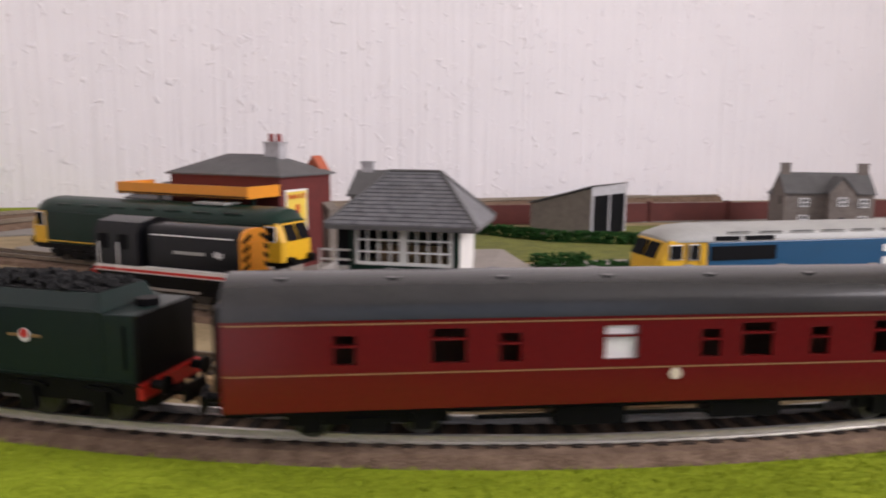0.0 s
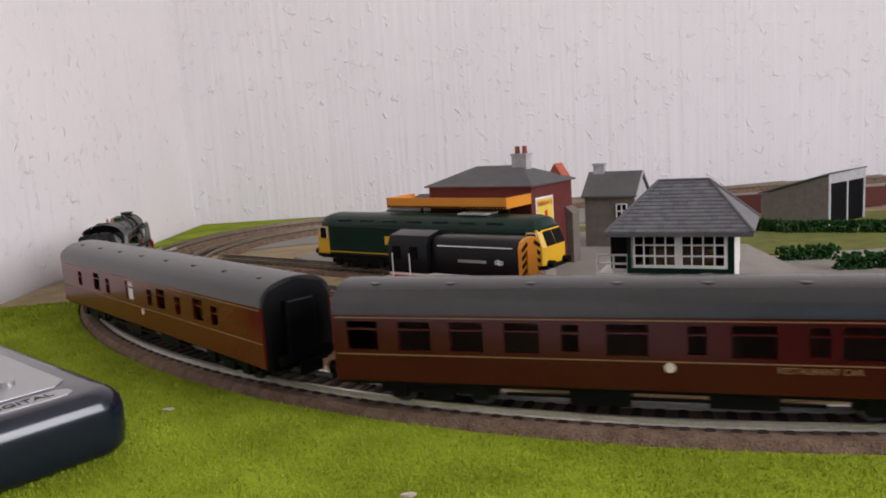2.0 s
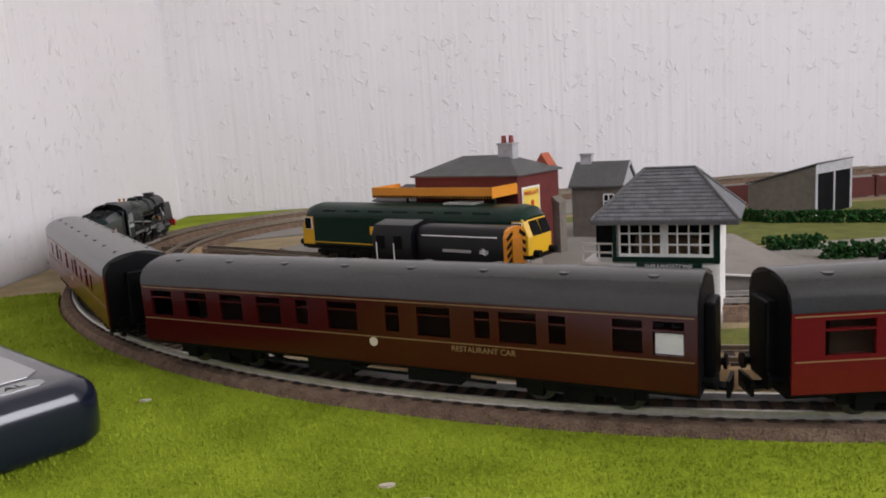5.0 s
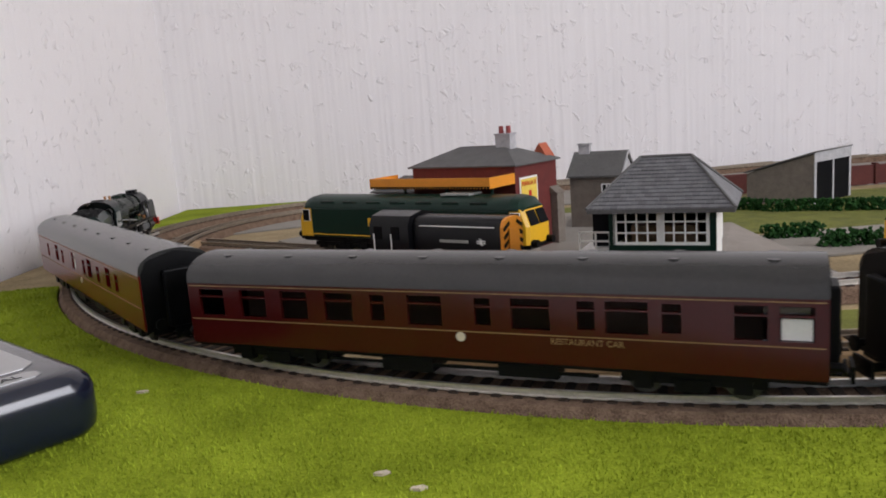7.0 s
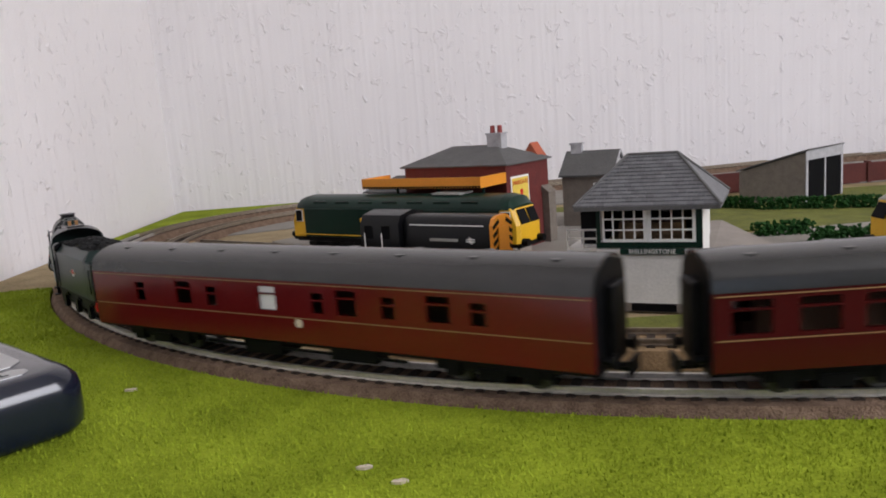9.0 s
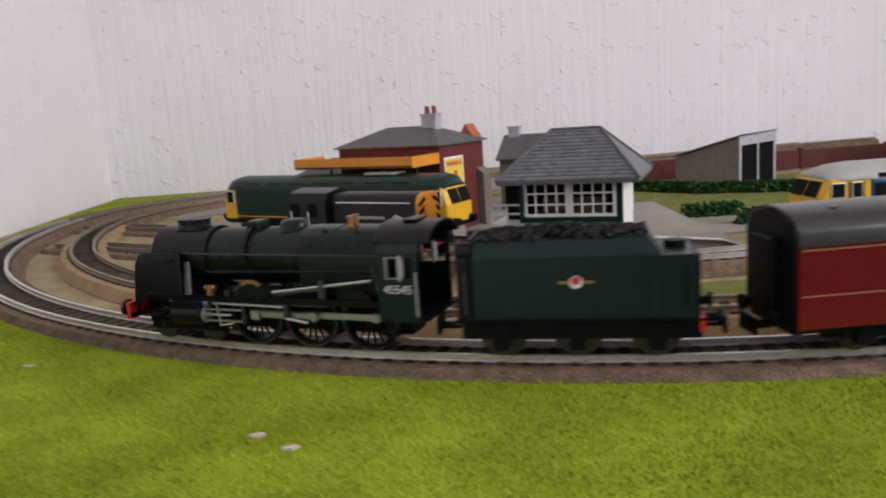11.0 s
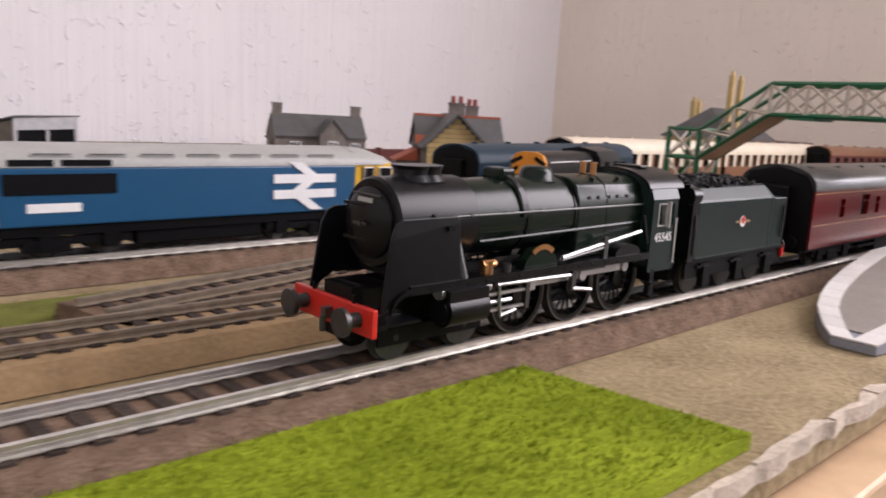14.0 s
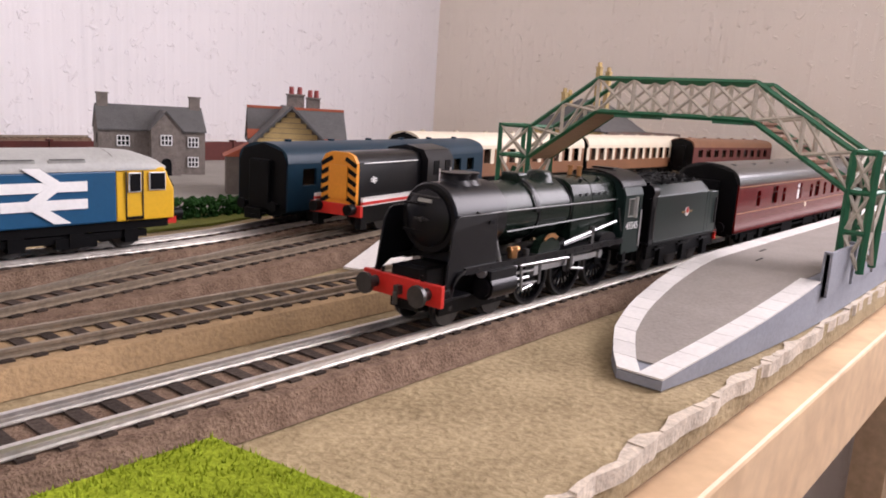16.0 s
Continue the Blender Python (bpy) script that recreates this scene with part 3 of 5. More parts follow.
part("door_dart", B().cyl((-.0056, 0, BC), (-.0038, 0, BC), .0008, 8).box(-.0052, -.0047, -.0032, .0032, BC - .0003, BC + .0003), "gun", sd_)
for zz in (BC + .0042, BC - .0050):
    part("hinge_strap", B().box(-.0039, -.0032, -.0005, .0092, zz, zz + .0008), "satin", sd_)
part("number_plate_bar", B().box(-.0038, -.0033, -.0031, .0031, BC + .0056, BC + .0068), "lgrey", sd_, "small pale number plate")
part("door_rail", B().bar((-.0035, -.0062, BC + .0077), (-.0035, .0062, BC + .0077), .0003), "gun", sd_)
part("chimney", B().cyl((.0118, 0, .0470), (.0118, 0, .0488), .0066, 28, .0050).cyl((.0118, 0, .0488), (.0118, 0, .0503), .0050, 28).cyl((.0118, 0, .0503), (.0118, 0, .0513), .0052, 28, .0056)
     .cyl((.0165, 0, .0470), (.0165, 0, .0488), .0064, 28, .0050).cyl((.0165, 0, .0488), (.0165, 0, .0503), .0050, 28).cyl((.0165, 0, .0503), (.0165, 0, .0513), .0052, 28, .0056), "satin", eng, "squat double black chimney", smooth=True)
part("top_feed", B().box(.0440, .0505, -.0042, .0042, .0465, .0505), "green", eng, "low square top feed cover", bevel=.0010)
for s in (-1, 1):
    part("feed_pipe", B().loft([[(.0472 + dx, s * (BR + .0005) * math.sin(radians(q)), BC + (BR + .0005) * math.cos(radians(q)) + dz) for dx, dz in ((-.0009, 0), (.0009, 0), (.0009, .0008), (-.0009, .0008))] for q in range(16, 96, 8)]), "satin", eng, "feed pipe curving down the boiler")
part("dome", B().loft([[(.0650 + r * 1.15 * math.cos(2 * math.pi * i / 28), r * math.sin(2 * math.pi * i / 28), z) for i in range(28)] for r, z in ((.0066, .0462), (.0054, .0474), (.0050, .0490), (.0046, .0500), (.0036, .0506), (.0016, .0509))]), "green", eng, "low rounded dome", smooth=True)
for s in (-1, 1):
    part("safety_valve", B().cyl((.0925, s * .0022, .0478), (.0925, s * .0022, .0515), .0011, 12).cyl((.0925, s * .0022, .0515), (.0925, s * .0022, .0520), .0014, 12), "brass", eng, smooth=True)
    part("running_plate", B().box(-.0010, .1100, s * .0135 - .0037, s * .0135 + .0037, PL - .0006, PL), "satin", eng, "black running plate beside the boiler")
    part("valance", B().box(-.0010, .1100, s * .0168 - .0004, s * .0168 + .0004, PL - .0020, PL + .0004), "satin", eng)
    for k in range(15):
        part("bracket_rivet", B().cyl((.006 + k * .007, s * .0172, PL - .0008), (.006 + k * .007, s * .0175, PL - .0008), .0004, 6), "satin", eng)
    # the plate's edge sweeps down to the buffer beam
    sw = [(-.0010, PL - .0009)] + [(-.0010 - .0062 * math.sin(radians(q)), PL - .0071 + .0062 * math.cos(radians(q))) for q in range(15, 91, 15)] + [(-.0085, PL - .0090), (-.0115, PL - .0092)]
    part("drop_curve", B().loft([[(x, s * .0168 + dy, z + dz) for dy, dz in ((-.0006, -.0007), (.0006, -.0007), (.0006, .0007), (-.0006, .0007))] for x, z in sw]), "satin", eng, "curved drop of the running plate")
    part("steam_pipe", B().cyl((.0178, s * .0118, .0345), (.0195, s * .0150, PL), .0016, 14), "gun", eng, "grey outside steam pipe", smooth=True)
    dfl = [(-.0098, PL - .0060), (.0008, PL), (.0172, PL), (.0172, .0372), (.0160, .0388), (-.0030, .0388), (-.0052, .0376), (-.0070, .0340)]
    part("smoke_deflector", B().loft([[(x, s * (.0160 + dy - max(z - .030, 0) * .12), z) for x, z in dfl] for dy in (-.0004, .0004)]), "satin", eng, "black smoke deflector plate", bevel=.0002)
    part("deflector_grip", B().box(.0120, .0142, s * .0157 - .0008, s * .0157 + .0008, .0352, .0364), "dark", eng)
    part("deflector_stay", B().bar((.010, s * .0115, .0390), (.010, s * .0150, .0375), .0004), "satin", eng)
    part("handrail", B().bar((.0172, s * .0126, .0382), (.1090, s * .0132, .0382), .00032), "gun", eng, "thin steel handrail")
    for xx in (.024, .040, .056, .072, .090, .106):
        part("handrail_knob", B().cyl((xx, s * .0110, .0382), (xx, s * .0130, .0382), .0005, 6), "gun", eng)
    cy = B().cyl((.0120, s * .0148, .0130), (.0270, s * .0148, .0130), .0046, 24).box(.0120, .0270, s * .0148 - .0036, s * .0148 + .0036, .0125, PL - .0022).cyl((.0110, s * .0148, .0130), (.0120, s * .0148, .0130), .0036, 20)
    part("cylinder", cy, "satin", eng, "black steam cylinder", smooth=True)
    part("valve_chest", B().cyl((.0105, s * .0148, .0182), (.0300, s * .0148, .0182), .0019, 16), "steel", eng, "bright valve spindle cover", smooth=True)
    part("cylinder_cover", B().cyl((.0270, s * .0148, .0130), (.0280, s * .0148, .0130), .0036, 20).cyl((.0280, s * .0148, .0130), (.0300, s * .0148, .0130), .0014, 12), "steel", eng, "bright cylinder end cover", smooth=True)
    for zz in (.0102, .0150):
        part("slide_bar", B().box(.0280, .0465, s * .0150 - .0005, s * .0150 + .0005, zz, zz + .0008), "steel", eng, "bright slide bar")
    part("bar_bracket", B().box(.0458, .0474, s * .0150 - .0009, s * .0150 + .0009, .0095, PL - .0015), "gun", eng)
    part("piston_rod", B().bar((.0285, s * .0150, .0130), (.0400, s * .0150, .0130), .0006), "steel", eng)
    part("combination_lever", B().bar((.0350, s * .0158, .0085), (.0338, s * .0158, .0185), .0005), "steel", eng)
    part("union_link", B().bar((.0350, s * .0158, .0088), (.0415, s * .0158, .0098), .0005), "steel", eng)
    part("radius_rod", B().bar((.0325, s * .0160, .0183), (.0680, s * .0160, .0176), .0006), "steel", eng, "bright radius rod")
    part("expansion_link", B().box(.0668, .0688, s * .0160 - .0008, s * .0160 + .0008, .0128, .0205), "gun", eng, "grey expansion link")
    part("link_bracket", B().box(.0600, .0860, s * .0148 - .0006, s * .0148 + .0006, .0180, .0196), "gun", eng)
    part("eccentric_rod", B().bar((.0678, s * .0165, .0132), (.0775, s * .0165, .0118), .0006), "steel", eng, "bright eccentric rod")
    part("reversing_rod", B().bar((.0620, s * .0158, .0236), (.1060, s * .0150, .0290), .00065), "steel", eng, "long bright reversing rod")
    part("lifting_arm", B().bar((.0620, s * .0158, .0228), (.0860, s * .0156, .0252), .0005).box(.0835, .0858, s * .0154 - .0007, s * .0154 + .0007, PL, .0285), "gun", eng)
    nm = [(.0520 + .0078 * math.cos(radians(q)), PL + .0062 * math.sin(radians(q))) for q in range(0, 181, 15)]
    part("splasher", B().along_y(nm, s * .0122, s * .0158), "green", eng, "curved green splasher")
    part("nameplate", B().along_y([(.0520 + r * math.cos(radians(q)), PL + .0012 + r * .86 * math.sin(radians(q))) for r, qs in ((.0072, range(45, 136, 10)), (.0054, range(135, 44, -10))) for q in qs], s * .0159, s * .0163), "brass", eng, "curved brass nameplate")
    sp2 = [(.0985 + .0075 * math.cos(radians(q)), PL + .0038 * math.sin(radians(q))) for q in range(0, 181, 15)]
    part("splasher", B().along_y(sp2, s * .0122, s * .0156), "satin", eng, "low rear splasher")
    part("injector_pipe", B().bar((.0280, s * .0121, .0305), (.1080, s * .0128, .0320), .0005), "green", eng)
    part("lubricator", B().cyl((.0300, s * .0140, PL), (.0300, s * .0140, PL + .0040), .0018, 12).cyl((.0278, s * .0140, PL + .0030), (.0330, s * .0140, PL + .0030), .0012, 10), "brass", eng, "copper lubricator box")
    part("sand_filler", B().cyl((.0385, s * .0140, PL), (.0385, s * .0140, PL + .0024), .0013, 10), "gun", eng)
    part("cab_pipe", B().bar((.1070, s * .0152, .0345), (.1098, s * .0158, .0245), .0004), "gun", eng)
    part("footstep", B().box(.1120, .1145, s * .0158 - .0010, s * .0158 + .0010, .0050, .0150).box(.1105, .1162, s * .0165 - .0020, s * .0165 + .0016, .0052, .0059).box(.1105, .1162, s * .0165 - .0020, s * .0165 + .0016, .0098, .0105), "black", eng)
    yy, cs = s * .0163, B()
    for q in ((.1100, .1136, .0140, .0400), (.1136, .1240, .0140, .0306), (.1136, .1240, .0384, .0400), (.1187, .1197, .0306, .0384), (.1240, .1262, .0140, .0400)):
        cs.box(q[0], q[1], yy - .0004, yy + .0004, q[2], q[3])
    part("cab_side", cs, "tgreen", eng, "green cab side with window openings")
    part("cab_shoulder", B().loft([[(x, s * .0163 + d, .0400) for d in (-.0004, .0004)] + [(x, s * .0146 + d, .0444) for d in (.0004, -.0004)] for x in (.1100, .1268)]), "tgreen", eng, "slanted upper cab side")
    part("window_frame", B().box(.1134, .1139, yy - .0007, yy + .0007, .0306, .0384).box(.1185, .1189, yy - .0007, yy + .0007, .0306, .0384).box(.1134, .1189, yy - .0007, yy + .0007, .0303, .0307).box(.1134, .1189, yy - .0007, yy + .0007, .0382, .0386)
         .box(.1192, .1198, yy - .0018, yy + .0018, .0298, .0392), "lgrey", eng, "pale grey cab window frame")
    part("cab_pane", B().box(.1138, .1186, yy - .0001, yy + .0001, .0307, .0383), "glass", eng).visible_shadow = False
    part("cab_handrail", B().bar((.1256, s * .0170, .0165), (.1256, s * .0170, .0330), .0004), "steel", eng)
part("main_frame", B().box(-.0115, .1180, -.0062, .0062, .0060, PL - .0008), "black", eng, "black main frames")
crf = [(.0158 * math.sin(radians(q)), .0428 + .0074 * math.cos(radians(q))) for q in range(-82, 83, 9)]
crf += [(y * .95, z - .0007) for y, z in reversed(crf)]
part("cab_roof", B().along_x(crf, .1085, .1310), "satin", eng, "curved black cab roof", smooth=True)
part("roof_ventilator", B().box(.1165, .1225, -.0055, .0055, .0502, .0509), "satin", eng, bevel=.0003)
part("cab_front", B().along_x([(-.0160, PL), (.0160, PL), (.0160, .0400), (.0144, .0444), (.0080, .0488), (-.0080, .0488), (-.0144, .0444), (-.0160, .0400)], .1096, .1104), "tgreen", eng)
part("cab_backhead", B().box(.1106, .1150, -.011, .011, .0170, .0400), "dark", eng)
part("cab_floor", B().box(.1104, .1300, -.0155, .0155, .0150, .0160), "black", eng)
part("buffer_beam", B().box(-.0135, -.0118, -.0178, .0178, .0098, .0172), "red", eng, "bright red front buffer beam", bevel=.0003)
part("front_footplate", B().box(-.0118, .0040, -.0160, .0160, PL - .0098, PL - .0090), "satin", eng)
part("inside_cylinder_cover", B().box(-.0090, .0010, -.0065, .0065, PL - .0090, PL - .0005), "satin", eng, bevel=.0010)
for s in (-1, 1):
    part("buffer", B().cyl((-.0135, s * .0118, .0136), (-.0178, s * .0118, .0136), .0021, 14, .0017).cyl((-.0178, s * .0118, .0136), (-.0192, s * .0118, .0136), .0037, 20), "gun", eng, "round steel buffer", smooth=True)
    part("lamp_iron", B().box(-.0132, -.0126, s * .0090 - .0005, s * .0090 + .0005, .0172, .0192), "satin", eng)
part("coupling_hook", B().box(-.0160, -.0135, -.0010, .0010, .0115, .0145).cyl((-.0160, 0, .0082), (-.0160, 0, .0125), .0009, 8), "gun", eng)
part("front_bogie", B().box(-.005, .031, -.0058, .0058, .0048, .0085).box(.0, .026, -.0072, .0072, .0068, .0098), "black", eng)
for s in (-1, 1):
    part("bogie_side_frame", B().box(-.006, .032, s * .0106 - .0004, s * .0106 + .0004, .0046, .0092), "black", eng)
bogie_wheels = []
for xx in (0, .0255):
    bogie_wheels.append(part("bogie_wheelset", wheel_mesh(.0065), None, eng, "black bogie wheels", m=pose(xx, 0, .0065)))


def spoked(r, n=17):
    b = B()
    for s in (-1, 1):
        y = s * .0086
        for i in range(40):
            a0, a1 = 2 * math.pi * i / 40, 2 * math.pi * (i + 1) / 40
            q = [(rr * math.cos(a), yy, rr * math.sin(a)) for a in (a0, a1) for yy in (y - .0014, y + .0014) for rr in (r - .0018, r)]
            b.add(q, [(0, 1, 3, 2), (4, 6, 7, 5), (0, 4, 5, 1), (2, 3, 7, 6), (0, 2, 6, 4), (1, 5, 7, 3)])
        for i in range(n):
            a = 2 * math.pi * i / n
            b.bar((.0015 * math.cos(a), y, .0015 * math.sin(a)), ((r - .001) * math.cos(a), y, (r - .001) * math.sin(a)), .00042, n=5)
        b.cyl((0, y - .0016, 0), (0, y + .0018, 0), .0026, 14)
        b.cyl((.0045, y - .0012, 0), (.0045, y + .0016 * s + .001, 0), .0016, 10)
    b.cyl((0, -.0085, 0), (0, .0085, 0), .0015, 8)
    return b.mesh("driving_wheelset")


sp = spoked(DR)
sp.materials.append(M["satin"])
drivers = [part("driving_wheelset", sp, None, eng, "black spoked driving wheels", m=pose(xx, 0, DR)) for xx in DX]
tyre = B()
for s in (-1, 1):
    for i in range(48):
        a0, a1 = 2 * math.pi * i / 48, 2 * math.pi * (i + 1) / 48
        q = [(rr * math.cos(a), yy, rr * math.sin(a)) for a in (a0, a1) for yy in (s * .0086 - .00155, s * .0086 + .00155) for rr in (DR - .0006, DR + .0001)]
        tyre.add(q, [(0, 1, 3, 2), (4, 6, 7, 5), (0, 4, 5, 1), (2, 3, 7, 6), (0, 2, 6, 4), (1, 5, 7, 3)])
tym = tyre.mesh("tyre")
tym.materials.append(M["gun"])
for d in drivers:
    part("tyre", tym, None, d, "bright wheel tyre")
rods = []
for s in (-1, 1):
    b = B().box(DX[0] - .002, DX[2] + .002, s * .0118 - .0005, s * .0118 + .0005, -.0012, .0012)
    for xx in DX:
        b.cyl((xx, s * .0110, 0), (xx, s * .0130, 0), .0018, 12)
    rods.append(part("coupling_rod", b, "steel", eng, "bright steel coupling rod"))
    c = B().box(DX[0] - .0005, DX[1], s * .0136 - .0005, s * .0136 + .0005, -.0011, .0011).cyl((DX[1], s * .0128, 0), (DX[1], s * .0148, 0), .0019, 12).box(DX[0] - .003, DX[0] + .001, s * .0142 - .0014, s * .0142 + .0014, -.0018, .0018)
    rods.append(part("connecting_rod", c, "steel", eng, "bright steel connecting rod"))
words("cab_number", "45545", .0046, Matrix.Translation((.1180, -.0168, .0262)) @ FRONT, "white", eng, "cream cab side numerals")
words("cab_number", "45545", .0046, Matrix.Translation((.1180, .0168, .0262)) @ Matrix.Rotation(math.pi, 4, "Z") @ FRONT, "white", eng, "cream cab side numerals")

# tender: x = 0 at the crest on its side
ten = thing("tender", pose(0, 0, 0), "dark green locomotive tender with crest and coal", "tender")
tp = [(-.0160, .0155), (.0160, .0155), (.0160, .0375), (.0157, .0384), (.0118, .0428), (-.0118, .0428), (-.0157, .0384), (-.0160, .0375)]
part("tank", B().along_x(tp, -.0365, .0255), "tgreen", ten, "flat green tank side with sloping top", bevel=.0004)
part("tank_slope", B().loft([[(.0255, y, z) for y, z in tp], [(.0290, y, min(z, .0376)) for y, z in tp]]), "tgreen", ten, "upper side cut down at the rear")
part("tank_rear", B().box(.0290, .0400, -.0160, .0160, .0155, .0374), "tgreen", ten, "lower rear part of the tank", bevel=.0004)
part("tank_back", B().box(.0400, .0414, -.0158, .0158, .0155, .0372), "black", ten)
part("front_plate", B().along_x([(y * 1.01, z + (.0012 if z > .04 else 0)) for y, z in tp], -.0382, -.0365), "black", ten, "black front plate of the coal space")
for s in (-1, 1):
    part("front_cowl", B().cyl((-.0420, s * .0135, .0400), (-.0365, s * .0135, .0400), .0034, 20), "satin", ten, "round black cowl at the tender front", smooth=True)
    part("front_screen", B().box(-.0420, -.0382, s * .0158 - .0005, s * .0158 + .0005, .0155, .0385), "satin", ten)
rk = random.Random(3)
cb = B()
for i in range(190):
    xx, yy, q = rk.uniform(-.035, .024), rk.uniform(-.0108, .0108), rk.uniform(.0010, .0026)
    top = .0425 + .0035 * (1 - (yy / .012) ** 2) * (1 - abs(xx + .006) / .05)
    ax = Vector((rk.uniform(-1, 1), rk.uniform(-1, 1), rk.uniform(.2, 1))).normalized()
    cb.cyl(Vector((xx, yy, top)) - ax * q * .6, Vector((xx, yy, top)) + ax * q * .6, q, 5, q * .55)
part("coal_load", cb, "coal", ten, "heaped black coal", kind="stuff")
part("coal_bed", B().box(-.0360, .0250, -.0112, .0112, .0380, .0432), "coal", ten)
part("water_filler", B().cyl((.0345, 0, .0374), (.0345, 0, .0398), .0038, 18), "black", ten, smooth=True)
part("tender_frame", B().box(-.041, .042, -.0152, -.0138, .0080, .0146).box(-.041, .042, .0138, .0152, .0080, .0146).box(-.041, .042, -.008, .008, .006, .0146), "black", ten, "black outside frames")
part("tender_footplate", B().box(-.043, .0425, -.0168, .0168, .0146, .0154), "black", ten)
for s in (-1, 1):
    for xx in (-.027, .0, .027):
        part("axlebox", B().box(xx - .0028, xx + .0028, s * .0158 - .0012, s * .0158 + .0012, .0042, .0125), "black", ten)
        part("leaf_spring", B().box(xx - .0070, xx + .0070, s * .0156 - .0007, s * .0156 + .0007, .0118, .0128).box(xx - .0045, xx + .0045, s * .0156 - .0007, s * .0156 + .0007, .0128, .0136), "black", ten)
    part("side_rim", B().box(-.0365, .0400, s * .0163 - .0002, s * .0163 + .0002, .0156, .0162), "tgreen", ten)
    part("crest", B().cyl((0, s * .0159, .0286), (0, s * .0163, .0286), .0023, 20), "offwhite", ten, "round pale crest")
    part("crest_lion", B().cyl((0, s * .0160, .0292), (0, s * .0165, .0292), .0015, 14), "red", ten)
    part("crest_bar", B().box(-.0062, -.0022, s * .0162 - .0002, s * .0162 + .0002, .0281, .0290), "cream", ten)
    part("crest_bar", B().box(.0022, .0062, s * .0162 - .0002, s * .0162 + .0002, .0281, .0290), "cream", ten)
    part("grab_rail", B().bar((.0370, s * .0166, .0200), (.0370, s * .0166, .0340), .0004), "black", ten)
    part("front_grab_rail", B().bar((-.0390, s * .0168, .0175), (-.0390, s * .0168, .0330), .0004), "gun", ten)
tender_wheels = [part("wheelset", wheel_mesh(.0082), None, ten, m=pose(xx, 0, .0082)) for xx in (-.027, .0, .027)]
part("rear_beam", B().box(.0412, .0428, -.0165, .0165, .0105, .0155), "red", ten, "red rear buffer beam")
buffers(ten, .0428, 1)
coupling(ten, .0428, 1)
coupling(ten, -.044, -1)


def motions():
    E = [(0, -0.2702), (.5, -.416), (1, -.524), (1.5, -.610), (2, -.669), (2.5, -.711), (3, -.745), (3.5, -.767), (4, -.775), (4.3, -.7775), (5, -.779), (6, -.778), (6.3, -.771), (6.5, -.763), (7, -.7385), (7.5, -.7065),
         (8, -.657), (8.2, -.632), (9.2, -.480), (10.3, -.277), (10.5, -.242), (11, -.1555), (11.5, -.071), (12, .002), (12.5, .0715), (13, .159), (13.5, .2275), (14, .283), (14.5, .3315), (15, .3725), (15.5, .402), (16, .4235)]
    ts, vs = np.array([e[0] for e in E]), np.array([e[1] for e in E])
    sl = np.gradient(vs, ts)

    def at(t):
        i = min(max(int(np.searchsorted(ts, t, "right")) - 1, 0), len(ts) - 2)
        h = ts[i + 1] - ts[i]
        u = (t - ts[i]) / h
        return (2 * u**3 - 3 * u**2 + 1) * vs[i] + (u**3 - 2 * u**2 + u) * h * sl[i] + (3 * u**2 - 2 * u**3) * vs[i + 1] + (u**3 - u**2) * h * sl[i + 1]

    def on(s, half, lift=RAIL):
        xa, ya, _ = main_line(s - half)
        xb, yb, _ = main_line(s + half)
        return Matrix.Translation(((xa + xb) / 2, (ya + yb) / 2, lift)) @ Matrix.Rotation(math.atan2(yb - ya, xb - xa), 4, "Z")

    steps = [i * .1 for i in range(161)]
    walk(eng, [(t, on(at(t) - .180 + .073, .055) @ pose(-.073, 0, 0)) for t in steps])
    walk(ten, [(t, on(at(t), .027)) for t in steps])
    for c, d in ((coach_a, .2015), (coach_b, .4965), (coach_c, .7780)):
        walk(c, [(t, on(at(t) + d, .0895)) for t in steps])
    fine = [i / 15 for i in range(241)]
    for obs, r in ((drivers, DR), (bogie_wheels, .0065), (tender_wheels, .0082)):
        for w in obs:
            base = w.location.copy()
            dense = fine if r > .012 else [i / 30 for i in range(481)]
            walk(w, [(t, Matrix.Translation(base) @ Matrix.Rotation(at(t) / r, 4, "Y")) for t in dense])
    for w in rods:
        walk(w, [(t, pose(.0045 * math.cos(at(t) / DR), 0, DR - .0045 * math.sin(at(t) / DR))) for t in fine])


def arrows(parent, x, y, z, h, material="white"):
    """The white double arrow as plain bars on a side that faces -y."""
    k, b = h / 10, B()
    for dz in (1.6, -1.6):
        b.box(x - 7.5 * k, x + 7.5 * k, y - .0002, y + .0002, z + (dz - .9) * k, z + (dz + .9) * k)
    for pts in (((-4, 5), (-1, 5), (4, 1.6), (1, 1.6)), ((3.2, 1.6), (.2, 1.6), (-4.2, -1.6), (-1.2, -1.6)), ((-3.6, -1.6), (-.6, -1.6), (4.4, -5), (1.4, -5))):
        b.along_y([(x + px * k, z + pz * k) for px, pz in pts], y - .0003, y + .0001)
    return part("double_arrow", b, material, parent, "white double arrow symbol")


